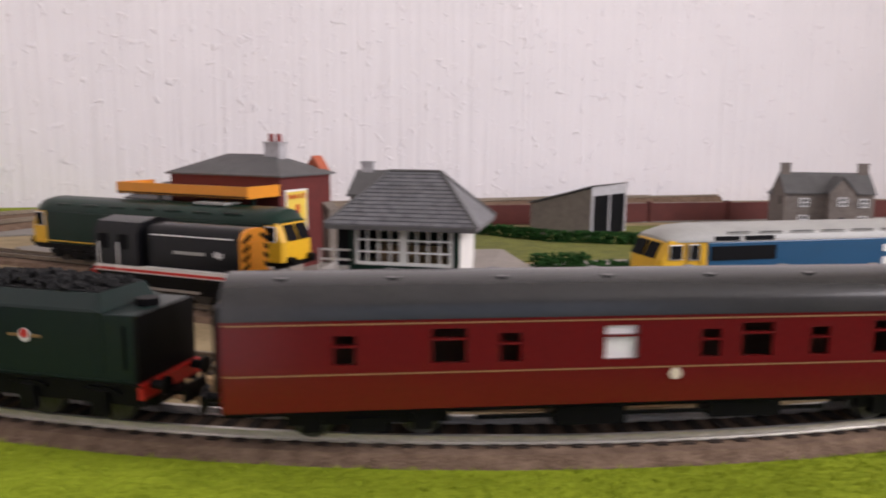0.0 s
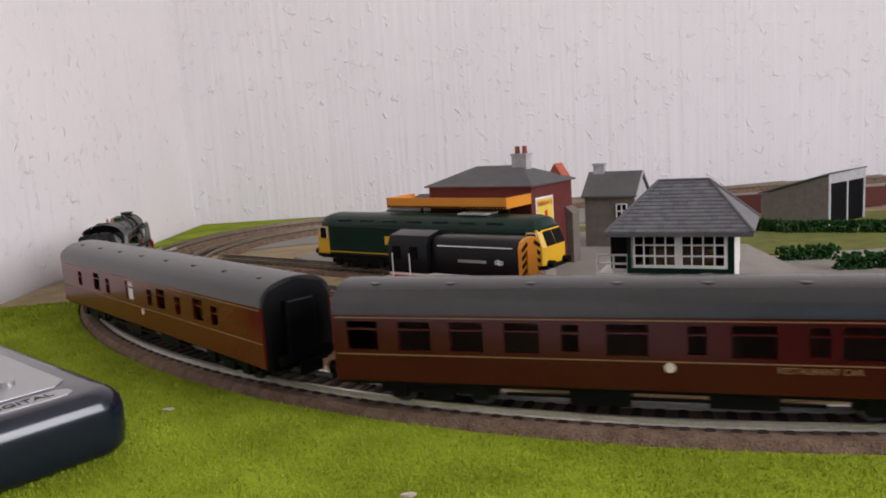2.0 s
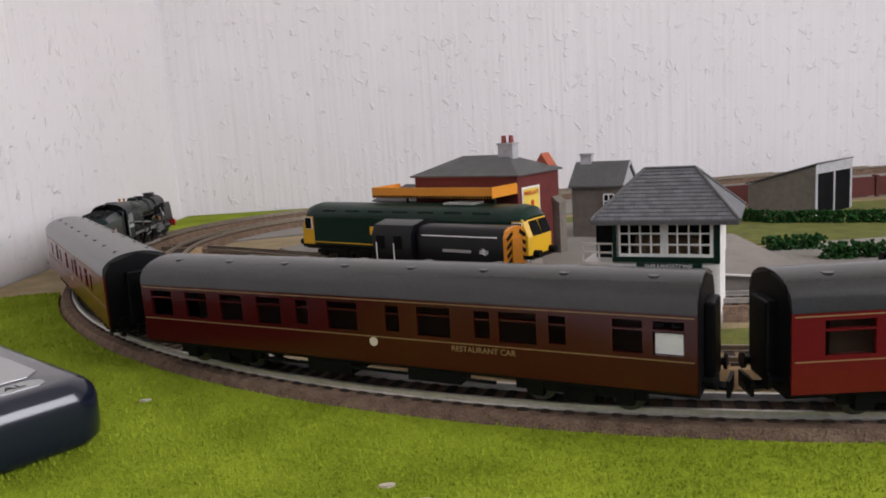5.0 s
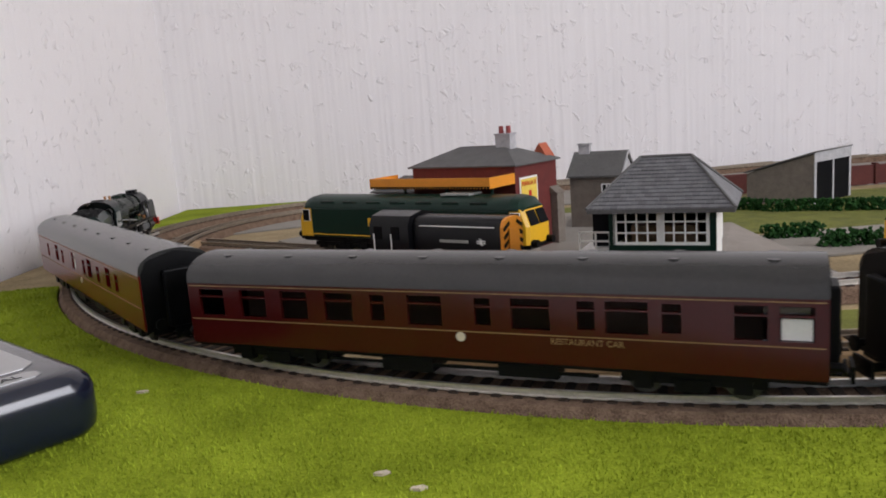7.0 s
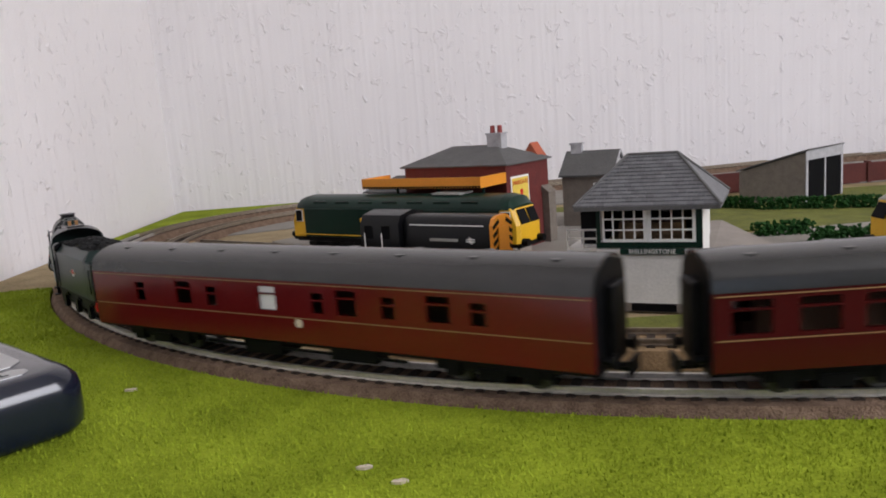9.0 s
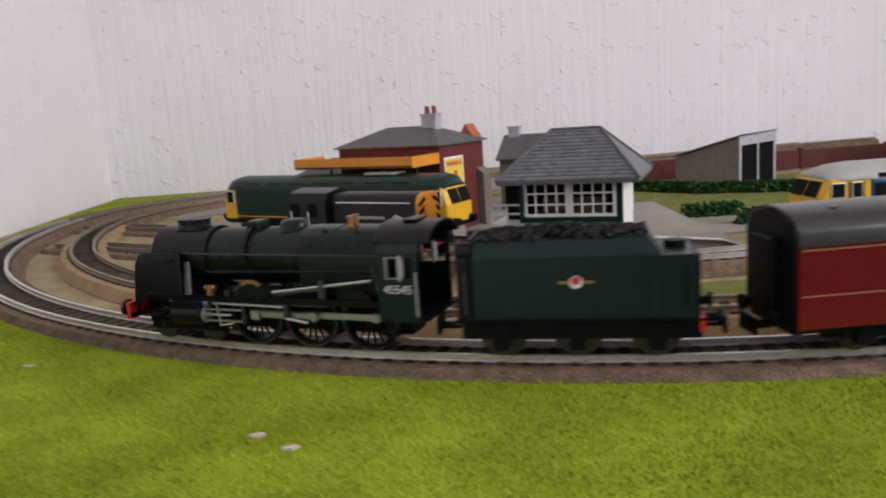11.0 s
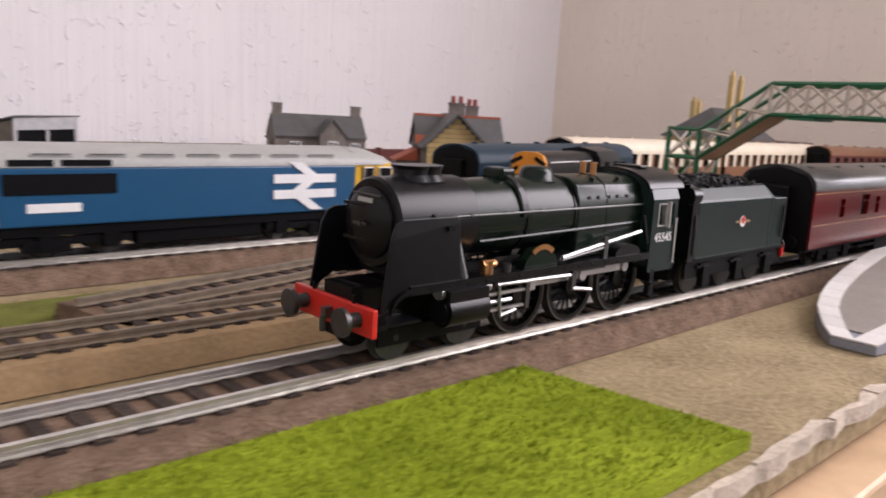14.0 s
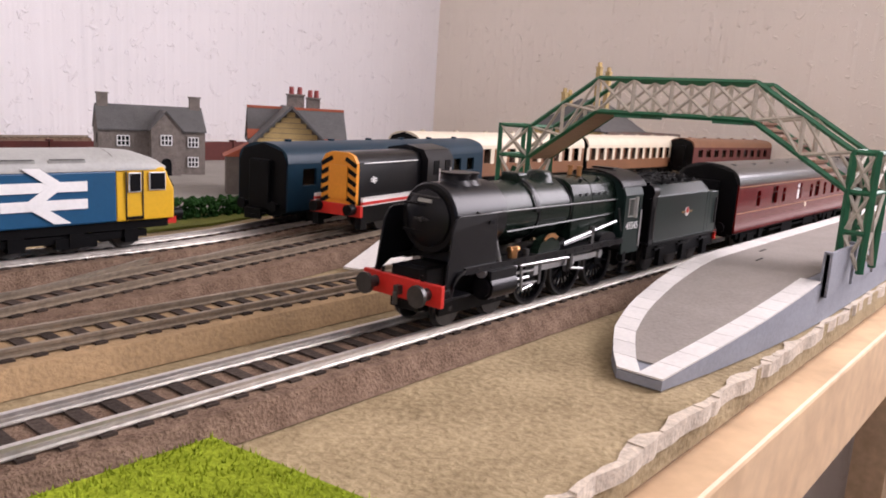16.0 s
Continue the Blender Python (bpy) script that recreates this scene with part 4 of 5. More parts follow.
def diesel(m, L, label, col, roofcol, cab, split=.030, skirt="red", logo=True, bars=True, zt=.0385, arch=.0105):
    d = thing("diesel_locomotive", m, label, "locomotive")
    hw, zb = .0172, .0135
    low = [(-hw, zb), (hw, zb), (hw, zt), (-hw, zt)]
    part("body", B().along_x(low, -L / 2 + split, L / 2 - split), col, d, bevel=.0008)
    rf = [(hw + .0002, zt)] + [((hw + .0002) * math.cos(radians(q)), zt + arch * math.sin(radians(q)) ** .9) for q in range(10, 171, 16)] + [(-hw - .0002, zt)]
    part("roof", B().along_x(rf, -L / 2 + split, L / 2 - split), roofcol, d, "curved roof panels", smooth=True)
    for i in range(7):
        xx = -L / 2 + split + .012 + i * (L - 2 * split - .02) / 7
        for s in (-1, 1):
            part("roof_grille", B().box(xx, xx + .016, s * .0135 - .0026, s * .0135 + .0026, zt + arch * .33, zt + arch * .56), roofcol, d, bevel=.0004)
            for k in range(5):
                part("louvre", B().box(xx + .001, xx + .015, s * .0145 - .0022 + k * .0009 - .00015, s * .0145 - .0022 + k * .0009 + .00015, zt + arch * .56, zt + arch * .56 + .0003), "gun", d)
    for s in (-1, 1):
        x1, x2 = s * (L / 2 - split), s * (L / 2)
        nose = [(x1, zb), (x2, zb), (x2, zb + .0135), (x2 - s * .0048, zt + .0012), (x1, zt + .0012)]
        cb_ = B().loft([[(x - (s * .0022 if abs(y) > .9 and abs(x - x1) > .004 else 0), y * hw * (.965 if z > zt else 1), z) for x, z in nose] for y in (-1, -.82, .82, 1)])
        cab_ = part("cab", cb_, cab, d, "yellow cab end", bevel=.0005)
        rows = [[(x, y * w, zt + .0010 + h * k) for y, k in ((-1, 0), (-.93, .35), (-.7, .75), (-.35, .96), (0, 1), (.35, .96), (.7, .75), (.93, .35), (1, 0))] + [(x, w, zt), (x, -w, zt)] for x, w, h in ((x1, hw + .0002, arch - .0009), (x1 + (x2 - x1) * .45, hw, arch * .78), (x2 - s * .0075, hw * .95, arch * .44), (x2 - s * .0046, hw * .86, .0016))]
        part("cab_roof", B().loft(rows), roofcol, d, "sloping cab roof", smooth=True)
        for q in (-1, 1):
            a = [(x2 + s * .0003, q * .0010, zb + .0142), (x2 + s * .0003, q * .0128, zb + .0142), (x2 - s * .0041, q * .0125, zt - .0004), (x2 - s * .0041, q * .0010, zt - .0004)]
            part("windscreen", B().loft([a, [(p[0] + s * .0006, p[1], p[2] + .0001) for p in a]]), "dark", cab_, "dark windscreen")
            wf = q * (hw + .0001)
            for u0, u1, z0_ in ((.0062, .0145, zb + .0135), (.0185, .0245, zb + .0130)):
                if split < u1:
                    continue
                xa, xb = sorted((x2 - s * u0, x2 - s * u1))
                fr = part("cab_window", B().box(xa, xb, wf - .0004, wf + .0004, z0_, zt - .0010), "white", cab_, "white-edged cab side window", bevel=.0003)
                part("pane", B().box(xa + .0005, xb - .0005, wf - .0006, wf + .0006, z0_ + .0005, zt - .0015), "dark", fr)
            if split > .02:
                xa, xb = sorted((x2 - s * .0175, x2 - s * .0255))
                for xe in (xa, xb):
                    part("door_edge", B().box(xe - .0002, xe + .0002, wf - .0003, wf + .0003, zb + .001, zt - .0005), "gun", cab_)
                part("door_step", B().box(xa, xb, wf - .0006, wf + .0006, zb + .0006, zb + .0020), "black", cab_)
            part("buffer", B().cyl((x2, q * .0115, .0145), (x2 + s * .005, q * .0115, .0145), .0028, 14), "black", d, smooth=True)
        part("skirt", B().box(min(x2 - s * .012, x2 + s * .0005), max(x2 - s * .012, x2 + s * .0005), -hw * .9, hw * .9, .0105, .0136), skirt, d)
        bogie(d, s * (L * .29), .050, (-1, 0, 1), .0072, .0135)
    if bars:
        for q in (-1, 1):
            part("engine_grille", B().box(-L / 2 + split + .002, -L / 2 + split + .044, q * hw - .0004, q * hw + .0004, zt - .0105, zt - .0025), "dark", d)
            part("engine_grille", B().box(-L / 2 + split + .004, -L / 2 + split + .020, q * hw - .0004, q * hw + .0004, zt + .0005, zt + .0030), "dark", d)
            part("engine_grille", B().box(-L / 2 + split + .023, -L / 2 + split + .042, q * hw - .0004, q * hw + .0004, zt + .0005, zt + .0030), "dark", d)
    if logo:
        part("number_strip", B().box(-L / 2 + split + .010, -L / 2 + split + .030, -hw - .0003, -hw + .0003, .019, .0225), "white", d, "white number strip")
    part("fuel_tank", B().box(-.030, .030, -.014, .014, .003, .0135), "black", d, bevel=.001)
    part("frame", B().box(-L / 2 + .004, L / 2 - .004, -.0155, .0155, .0095, .0137), "black", d)
    if logo:
        arrows(d, L / 2 - split - .031, -hw - .0004, .0265, .0235)
    return d


diesel(pose(.4085, .198, RAIL, 0, 0, 1), .226, "blue and yellow diesel locomotive with grey roof and double arrow", "blue", "lgrey", "yellow", zt=.0365, arch=.0088)
g = diesel(pose(.0165, .399, RAIL - .0045, 0, 0, -37), .235, "dark green diesel locomotive with yellow cab ends", "dgreen", "dgreen", "yellow", .016, "black", False, False)
part("lining", B().box(-.11, .11, -.0177, -.0172, .0155, .0162), "yellow", g, "thin yellow line along the frame")
part("letter_bar", B().box(-.035, -.005, -.0177, -.0172, .024, .031), "yellow", g, "yellow lettering, partly hidden")
part("roof_panel", B().box(.035, .062, -.008, .010, .0488, .0502), "lgrey", g, "pale grey roof panel")


def shunter(m, label, flip):
    """A six-wheeled shunter; its radiator end is at the x side that flip gives."""
    d, s = thing("shunting_locomotive", m, label, "locomotive", "shunters"), flip

    def X(a, b):
        return (min(s * a, s * b), max(s * a, s * b))
    hood = [(-.0118, .0165), (.0118, .0165), (.0118, .0395), (.0095, .0435), (.005, .0452), (-.005, .0452), (-.0095, .0435), (-.0118, .0395)]
    x0, x1 = X(-.018, .050)
    part("hood", B().along_x(hood, x0, x1), "satin", d, "charcoal engine hood with rounded top", smooth=True)
    x0, x1 = X(.050, .0525)
    part("radiator_end", B().along_x(hood, x0, x1), "orange", d, "orange radiator end")
    for i in range(5):
        z = .018 + i * .0052
        for q in (-1, 1):
            yy, z2 = q * .0075, min(z + .0085, .043)
            a = [(s * .0526, yy - .0041, z), (s * .0526, yy + .0041, z + q * .0), (s * .0526, yy + .0041, z + .0024), (s * .0526, yy - .0041, z + .0024)]
            part("chevron", B().loft([a, [(p[0] + s * .0003, p[1], p[2]) for p in a]], Matrix.Translation((0, yy, z)) @ Matrix.Rotation(radians(-28 * q), 4, "X") @ Matrix.Translation((0, -yy, -z))), "black", d)
    part("radiator_panel", B().box(*X(.0528, .0536), -.0062, .0062, .0195, .038), "orange", d, "flat orange radiator panel")
    cabp = [(-.0165, .0165), (.0165, .0165), (.0165, .040), (.0128, .0458), (0, .0482), (-.0128, .0458), (-.0165, .040)]
    x0, x1 = X(-.052, -.0185)
    part("cab", B().along_x(cabp, x0, x1), "satin", d, "black cab with curved roof", smooth=True)
    for q in (-1, 1):
        for a, b2 in ((-.048, -.041), (-.033, -.026)):
            part("cab_window", B().box(*X(a, b2), q * .0165 - .0004, q * .0165 + .0004, .030, .039), "dark", d)
            part("cab_handrail", B().bar((s * a, q * .0172, .018), (s * a, q * .0172, .034), .0004), "white", d)
        part("body_band", B().box(*X(-.052, .0525), q * .0160 - .0006, q * .0160 + .0006, .0165, .0205), "offwhite", d, "pale grey band on the side")
        part("red_stripe", B().box(*X(-.052, .0525), q * .0160 - .0008, q * .0160 + .0008, .0172, .0188), "red", d, "red stripe on the side")
        part("side_locker", B().box(*X(-.017, .048), q * .014 - .0022, q * .014 + .0018, .0165, .0205), "offwhite", d)
        part("hood_rail", B().bar((s * -.012, q * .0124, .0395), (s * .046, q * .0124, .0395), .0004), "white", d)
        part("buffer", B().cyl((s * .0545, q * .0115, .0145), (s * .060, q * .0115, .0145), .003, 14), "black", d, smooth=True)
        part("buffer", B().cyl((s * -.0545, q * .0115, .0145), (s * -.060, q * .0115, .0145), .003, 14), "black", d, smooth=True)
        part("outside_frame", B().box(-.050, .050, q * .0135 - .0008, q * .0135 + .0008, .0062, .0145), "black", d)
        part("step", B().box(*X(.048, .0535), q * .0145 - .002, q * .0145 + .002, .0035, .016), "black", d)
    part("buffer_beam", B().box(*X(.0525, .0548), -.0168, .0168, .0105, .0168), "red", d, "red buffer beam")
    part("buffer_beam", B().box(*X(-.0548, -.052), -.0168, .0168, .0105, .0168), "red", d, "red buffer beam")
    for xx in (-.022, 0.0, .022):
        part("wheelset", wheel_mesh(.0085), None, d, m=pose(xx, 0, .0085))
    part("connecting_rods", B().box(-.024, .024, -.0148, -.0140, .007, .0085).box(-.024, .024, .0140, .0148, .007, .0085), "steel", d)
    part("footplate", B().box(-.0545, .0545, -.0165, .0165, .0145, .0166), "black", d)
    arrows(d, s * .036, -.0123 - .0002, .030, .0042)
    if s > 0:
        part("letter_bar", B().box(.004, .026, -.0124, -.0119, .029, .0308), "lgrey", d, "pale lettering")
    return d


shunter(pose(.040, .280, RAIL - .0045, 0, 0, -36), "charcoal shunter with orange radiator end beside the platform", 1)
shunter(pose(.664, .181, RAIL, 0, 0, 12), "charcoal shunter with black and orange chevron front", -1)
coach(pose(.726, .247, RAIL - .004, 0, 0, 12), .26, wins([-.11 + .024 * i for i in range(10)], .013, .026, .036), "dark blue coach at the end of the siding", "", "dblue", "dblue", False, vents=6)
for i in range(2):
    cc = coach(pose(.935 + .285 * i, .297 + .005 * i, RAIL, 0, 0, 1), .275, wins([-.123 + .0205 * k for k in range(13)], .0135, .0235, .0365), "umber and cream coach with white roof on the siding", "cream coaches", "umber", "ivory", False, vents=6)
    for s in (-1, 1):
        part("cream_band", B().box(-.1375, .1375, s * .0177 - .0011, s * .0177 + .0011, .0367, .0398), "ivory", cc, "cream band above the windows")
    for k in range(14):
        part("cream_pillar", B().box(-.1375 + k * .0205 - .0028, -.1375 + k * .0205 + .0028, -.0188, -.0178, .0230, .0368), "ivory", cc)
coach(pose(1.44, .262, RAIL, 0, 0, -4), .26, wins([-.11 + .024 * i for i in range(10)], .013, .026, .036), "dark brown coach in the far platform", "", "fence", "umber", False, vents=6)


# ---- buildings ----
def hip_roof(b, x0, x1, y0, y1, z0, z1, inset, t=.0012):
    ym, v = (y0 + y1) / 2, []
    top = [(x0, y0, z0), (x1, y0, z0), (x1, y1, z0), (x0, y1, z0), (x0 + inset, ym, z1), (x1 - inset, ym, z1)]
    low = [(x, y, z - t) for x, y, z in top]
    f = [(0, 1, 5, 4), (1, 2, 5), (2, 3, 4, 5), (3, 0, 4)]
    return b.add(top + low, f + [tuple(i + 6 for i in q[::-1]) for q in f] + [(0, 6, 7, 1), (1, 7, 8, 2), (2, 8, 9, 3), (3, 9, 6, 0)])


def gable_roof(x0, x1, y0, y1, z0, z1, t=.0015):
    """Ridge along x."""
    ym = (y0 + y1) / 2
    return B().along_x([(y0, z0), (ym, z1), (y1, z0), (y1, z0 - t), (ym, z1 - t * 1.2), (y0, z0 - t)], x0, x1)


def gable_house(x0, x1, y0, y1, z0, z1):
    ym = (y0 + y1) / 2
    return B().along_x([(y0, 0), (y1, 0), (y1, z0), (ym, z1), (y0, z0)], x0, x1)


def window(parent, x, y, z, w, h, nx=2, nz=2, face=-1, frame="white", m=None, name="window"):
    """A small window on a face at y that looks to -y."""
    o = part(name, B().box(x - w / 2, x + w / 2, y - .0002, y + .0006, z, z + h), "dark", parent, m=m)
    b, t = B(), .00045
    for i in range(nx + 1):
        xx = x - w / 2 + w * i / nx
        b.box(xx - t, xx + t, y - .0009, y, z, z + h)
    for i in range(nz + 1):
        zz = z + h * i / nz
        b.box(x - w / 2, x + w / 2, y - .0008, y - .0001, zz - t, zz + t)
    part("glazing_bars", b, frame, o)
    return o


def chimney(parent, x, y, z0, z1, w, material="stone", pots=2, pot="terra", d=None):
    d = d or w * .6
    c = part("chimney", B().box(x - w / 2, x + w / 2, y - d / 2, y + d / 2, z0, z1).box(x - w / 2 - .0008, x + w / 2 + .0008, y - d / 2 - .0008, y + d / 2 + .0008, z1, z1 + .0014), material, parent)
    for i in range(pots):
        xx = x - w / 2 + w * (i + .5) / pots
        part("chimney_pot", B().cyl((xx, y, z1 + .0014), (xx, y, z1 + .0075), .0022, 10, .0019), pot, c, smooth=True)
    return c


# signal box; x along its front, front face at y = 0
sb = thing("signal_box", pose(.1290, .1885, .001, 0, 0, -25), "white boarded signal box with slate hip roof", "signal box")
W, D, ZW = .0560, .046, .036
part("plinth", B().box(0, W, 0, D, 0, .005), "plat", sb)
part("doorway_recess", B().box(.018, .042, -.0004, .002, .0005, .0048), "dark", sb)
pk = B().box(.0005, W - .0005, .0008, D - .0008, .005, ZW)
part("lower_wall", pk, "offwhite", sb)
for k in range(17):
    z = .0052 + k * .0018
    part("weatherboard", B().add([(0, .0008, z + .0018), (W, .0008, z + .0018), (W, -.0004, z), (0, -.0004, z), (0, .001, z), (W, .001, z), (W, .001, z + .0018), (0, .001, z + .0018)],
                                 [(0, 1, 2, 3), (3, 2, 5, 4), (0, 3, 4, 7), (1, 6, 5, 2)]), "offwhite", sb)
part("sign_board", B().box(.013, .047, -.0016, -.0002, .0325, .0358), "dgreen", sb, "dark name board")
words("sign_lettering", "SHILLINGSTONE", .0034, Matrix.Translation((.030, -.0018, .03415)) @ FRONT, "white", sb, "white station name in capitals")
for xx in (.001, W - .0025):
    part("corner_post", B().box(xx - .0008, xx + .0025, -.0008, .0025, .036, .060), "dgreen", sb)
    part("corner_post", B().box(xx - .0008, xx + .0025, D - .0025, D + .0005, .036, .060), "dgreen", sb)
part("transom", B().box(0, W, -.0010, .0015, .0362, .0392).box(0, W, D - .0015, D + .0005, .036, .0385), "dgreen", sb)
part("lintel", B().box(0, W, -.0010, .0015, .0585, .0602).box(0, W, D - .0015, D + .0005, .0585, .06), "offwhite", sb)
part("upper_floor", B().box(.001, W - .001, .001, D - .001, .036, .0372), "wood", sb)
part("back_wall", B().box(.0005, W - .0005, D - .002, D - .0005, .037, .060), "dgreen", sb)
part("side_wall", B().box(.0, .0015, .0015, D - .001, .036, .060), "dark", sb)
part("side_wall", B().box(W - .0015, W, .0015, D - .001, .036, .060), "offwhite", sb)
for x0 in (.0035, .0288):
    fr = B()
    w2 = .0232
    for i in range(5):
        xx = x0 + w2 * i / 4
        q = .0010 if i in (0, 4) else .00042
        fr.box(xx - q, xx + q, -.0008, .0006, .0392, .0585)
    for i in range(4):
        zz = .0398 + .0181 * i / 3
        q = .0010 if i in (0, 3) else .00042
        fr.box(x0, x0 + w2, -.0007, .0005, zz - q, zz + q)
    part("window_frame", fr, "white", sb, "white multi-pane window frame")
    part("pane", B().box(x0, x0 + w2, .0007, .0009, .0392, .0585), "glass", sb).visible_shadow = False
part("lever_frame", B().box(.01, .046, .012, .018, .0372, .048), "seat", sb)
roof = part("roof", hip_roof(B(), -.010, W + .010, -.0095, D + .0095, .0600, .0850, .0245), "slate", sb, "slate hip roof with wide eaves")
ym, hh, ex = D / 2, .025, (D + .019) / 2
ns = 14
for k in range(ns):
    u0, u1 = k / ns, (k + 1) / ns
    for j in range(2):
        sg = -1 if j == 0 else 1
        xa, xb = -.010 + .0245 * u0, W + .010 - .0245 * u0
        ya, yb = ym + sg * ex * (1 - u0), ym + sg * ex * (1 - u1)
        za, zb = .0600 + hh * u0, .0600 + hh * u1
        nn = max(3, round((xb - xa) / .0042))
        for i in range(nn):
            w = (xb - xa) / nn
            if sg < 0:
                a, b2 = xa + w * i + .0001, xa + w * (i + 1) - .0001
                part("slate", B().add([(a, ya, za + .0007), (b2, ya, za + .0007), (b2, yb, zb + .0001), (a, yb, zb + .0001), (a, ya, za), (b2, ya, za)], [(0, 1, 2, 3), (0, 4, 5, 1), (0, 3, 4), (1, 5, 2)]), "slate", roof)
for p0, p1 in (((-.010, -.0095, .0604), (.0145, ym, .0853)), ((W + .010, -.0095, .0604), (W - .0145, ym, .0853)), ((.0145, ym, .0853), (W - .0145, ym, .0853)), ((W + .010, D + .0095, .0604), (W - .0145, ym, .0853)), ((-.010, D + .0095, .0604), (.0145, ym, .0853))):
    part("ridge_tile", B().bar(p0, p1, .0009), "slate2", roof)
part("fascia", B().box(-.0095, W + .0095, -.0098, -.0090, .0578, .0600).box(-.0095, W + .0095, D + .009, D + .0098, .0578, .06).box(-.0098, -.009, -.009, D + .009, .0578, .06).box(W + .009, W + .0098, -.009, D + .009, .0578, .06), "slate2", sb)
part("porch", B().box(-.013, -.0005, .018, .036, .034, .055), "dark", sb, "dark porch at the stair head")
part("porch_roof", B().box(-.015, 0, .016, .038, .055, .0562), "slab", sb)
part("landing", B().box(-.018, 0, .004, .038, .0335, .0350), "offwhite", sb, "white landing")
for zz in (.040, .045):
    part("landing_rail", B().box(-.018, 0, .0035, .0043, zz, zz + .001), "offwhite", sb)
for xx in (-.018, -.009, -.001):
    part("landing_post", B().box(xx, xx + .001, .0035, .0045, 0, .046), "offwhite", sb)
for yy in (.010, .020):
    part("stringer", B().add([(-.046, yy - .0006, 0), (-.041, yy - .0006, 0), (-.018, yy - .0006, .031), (-.018, yy - .0006, .035), (-.046, yy + .0006, 0), (-.041, yy + .0006, 0), (-.018, yy + .0006, .031), (-.018, yy + .0006, .035)],
                             [(0, 1, 2, 3), (4, 7, 6, 5), (0, 4, 5, 1), (1, 5, 6, 2), (2, 6, 7, 3), (3, 7, 4, 0)]), "wood", sb, "wooden stair string")
for k in range(10):
    part("tread", B().box(-.0445 + k * .0027, -.0408 + k * .0027, .010, .020, .0022 + k * .0033, .0028 + k * .0033), "wood", sb)

# red brick station
st = thing("station_building", pose(.0176, .4459, .001, 0, 0, -38), "red brick station building with grey hip roof", "building")
part("wall_shell", B().box(0, .1045, 0, .068, 0, .073), "brick", st, "dark red brick walls")
part("roof", hip_roof(B(), -.003, .1075, -.003, .071, .0735, .0880, .032), "slate2", st, "grey hip roof")
chimney(st, .076, .034, .070, .0965, .0145, "lstone", 2, "brick_red", .009)
part("side_gable", B().along_y([(.084, .072), (.104, .072), (.094, .087)], .058, .0715), "terra", st)
part("canopy", B().box(-.018, .1035, -.036, -.0004, .0605, .0618).box(-.018, .1035, -.0372, -.036, .0588, .0672).box(.1035, .1047, -.0372, -.0004, .0588, .0672).box(-.018, -.0168, -.0372, -.0004, .0588, .0672), "orange", st, "orange-yellow platform canopy")
vb = B()
for i in range(42):
    vb.add([(-.017 + i * .0029, -.0376, .0605), (-.0141 + i * .0029, -.0376, .0605), (-.0156 + i * .0029, -.0376, .0580), (-.017 + i * .0029, -.0370, .0605), (-.0141 + i * .0029, -.0370, .0605), (-.0156 + i * .0029, -.0370, .0580)],
           [(0, 1, 2), (3, 5, 4), (0, 2, 5, 3), (1, 4, 5, 2)])
part("valance", vb, "black", st, "dark pointed valance")
for xx in (0.0, .045, .09):
    part("canopy_post", B().cyl((xx, -.0120, .0125), (xx, -.0120, .0605), .0013, 8), "dgreen", st)
part("platform", B().box(-.07, .125, -.0185, -.0005, 0, .012), "plat", st, "grey station platform")
part("platform_edge", B().box(-.07, .125, -.0190, -.0150, .0121, .0128), "slab", st)
ps = part("poster", B().box(.1046, .1051, .006, .034, .022, .0625), "white", st, "framed yellow seaside poster")
part("poster_print", B().box(.1051, .1054, .0075, .0325, .0235, .0610), "poster", ps)
words("poster_title", "MARGATE", .0052, Matrix.Translation((.1057, .020, .0570)) @ RIGHT, "red", ps, "red poster title")
part("poster_figure", B().box(.1054, .1057, .019, .023, .039, .051).box(.1054, .1057, .014, .018, .029, .040), "red", ps, "plain shapes on the poster")
part("poster_sea", B().box(.1054, .1056, .009, .031, .0245, .033), "blue", ps)
part("wing", B().box(-.058, -.001, .012, .062, 0, .050), "brick", st, "low brick wing")
part("wing_roof", hip_roof(B(), -.061, -.0005, .009, .065, .0505, .0630, .020), "slate2", st)
part("outhouse", B().box(.1046, .111, .056, .068, 0, .044).along_y([(.1046, .044), (.112, .044), (.1046, .050)], .055, .069), "render_w", st)

# grey cottage
ct = thing("cottage", pose(.166, .505, .001, 0, 0, -28) @ Matrix.Scale(1.2, 4), "small grey cottage with side light painted on its gable end", "house")
part("wall_shell", gable_house(0, .040, 0, .042, .0425, .058), "render_w", ct)
# Right-hand gable drawn paler than the walls to carry the side light.
part("gable_end", B().along_x([(.0005, .0), (.0415, .0), (.0415, .0425), (.021, .0575), (.0005, .0425)], .0401, .0406), "lstone", ct, "gable wall with side light put into its paler colour")
part("roof", gable_roof(-.002, .042, -.003, .045, .042, .0597), "slate2", ct)
part("bargeboard", B().along_x([(-.003, .0425), (.021, .0602), (.045, .0425), (.045, .0405), (.021, .0580), (-.003, .0405)], .0421, .0430), "lstone", ct, "pale edging under the gable")
chimney(ct, .007, .021, .05, .0650, .009, "lstone", 0)
window(ct, .030, -.0003, .024, .008, .011)

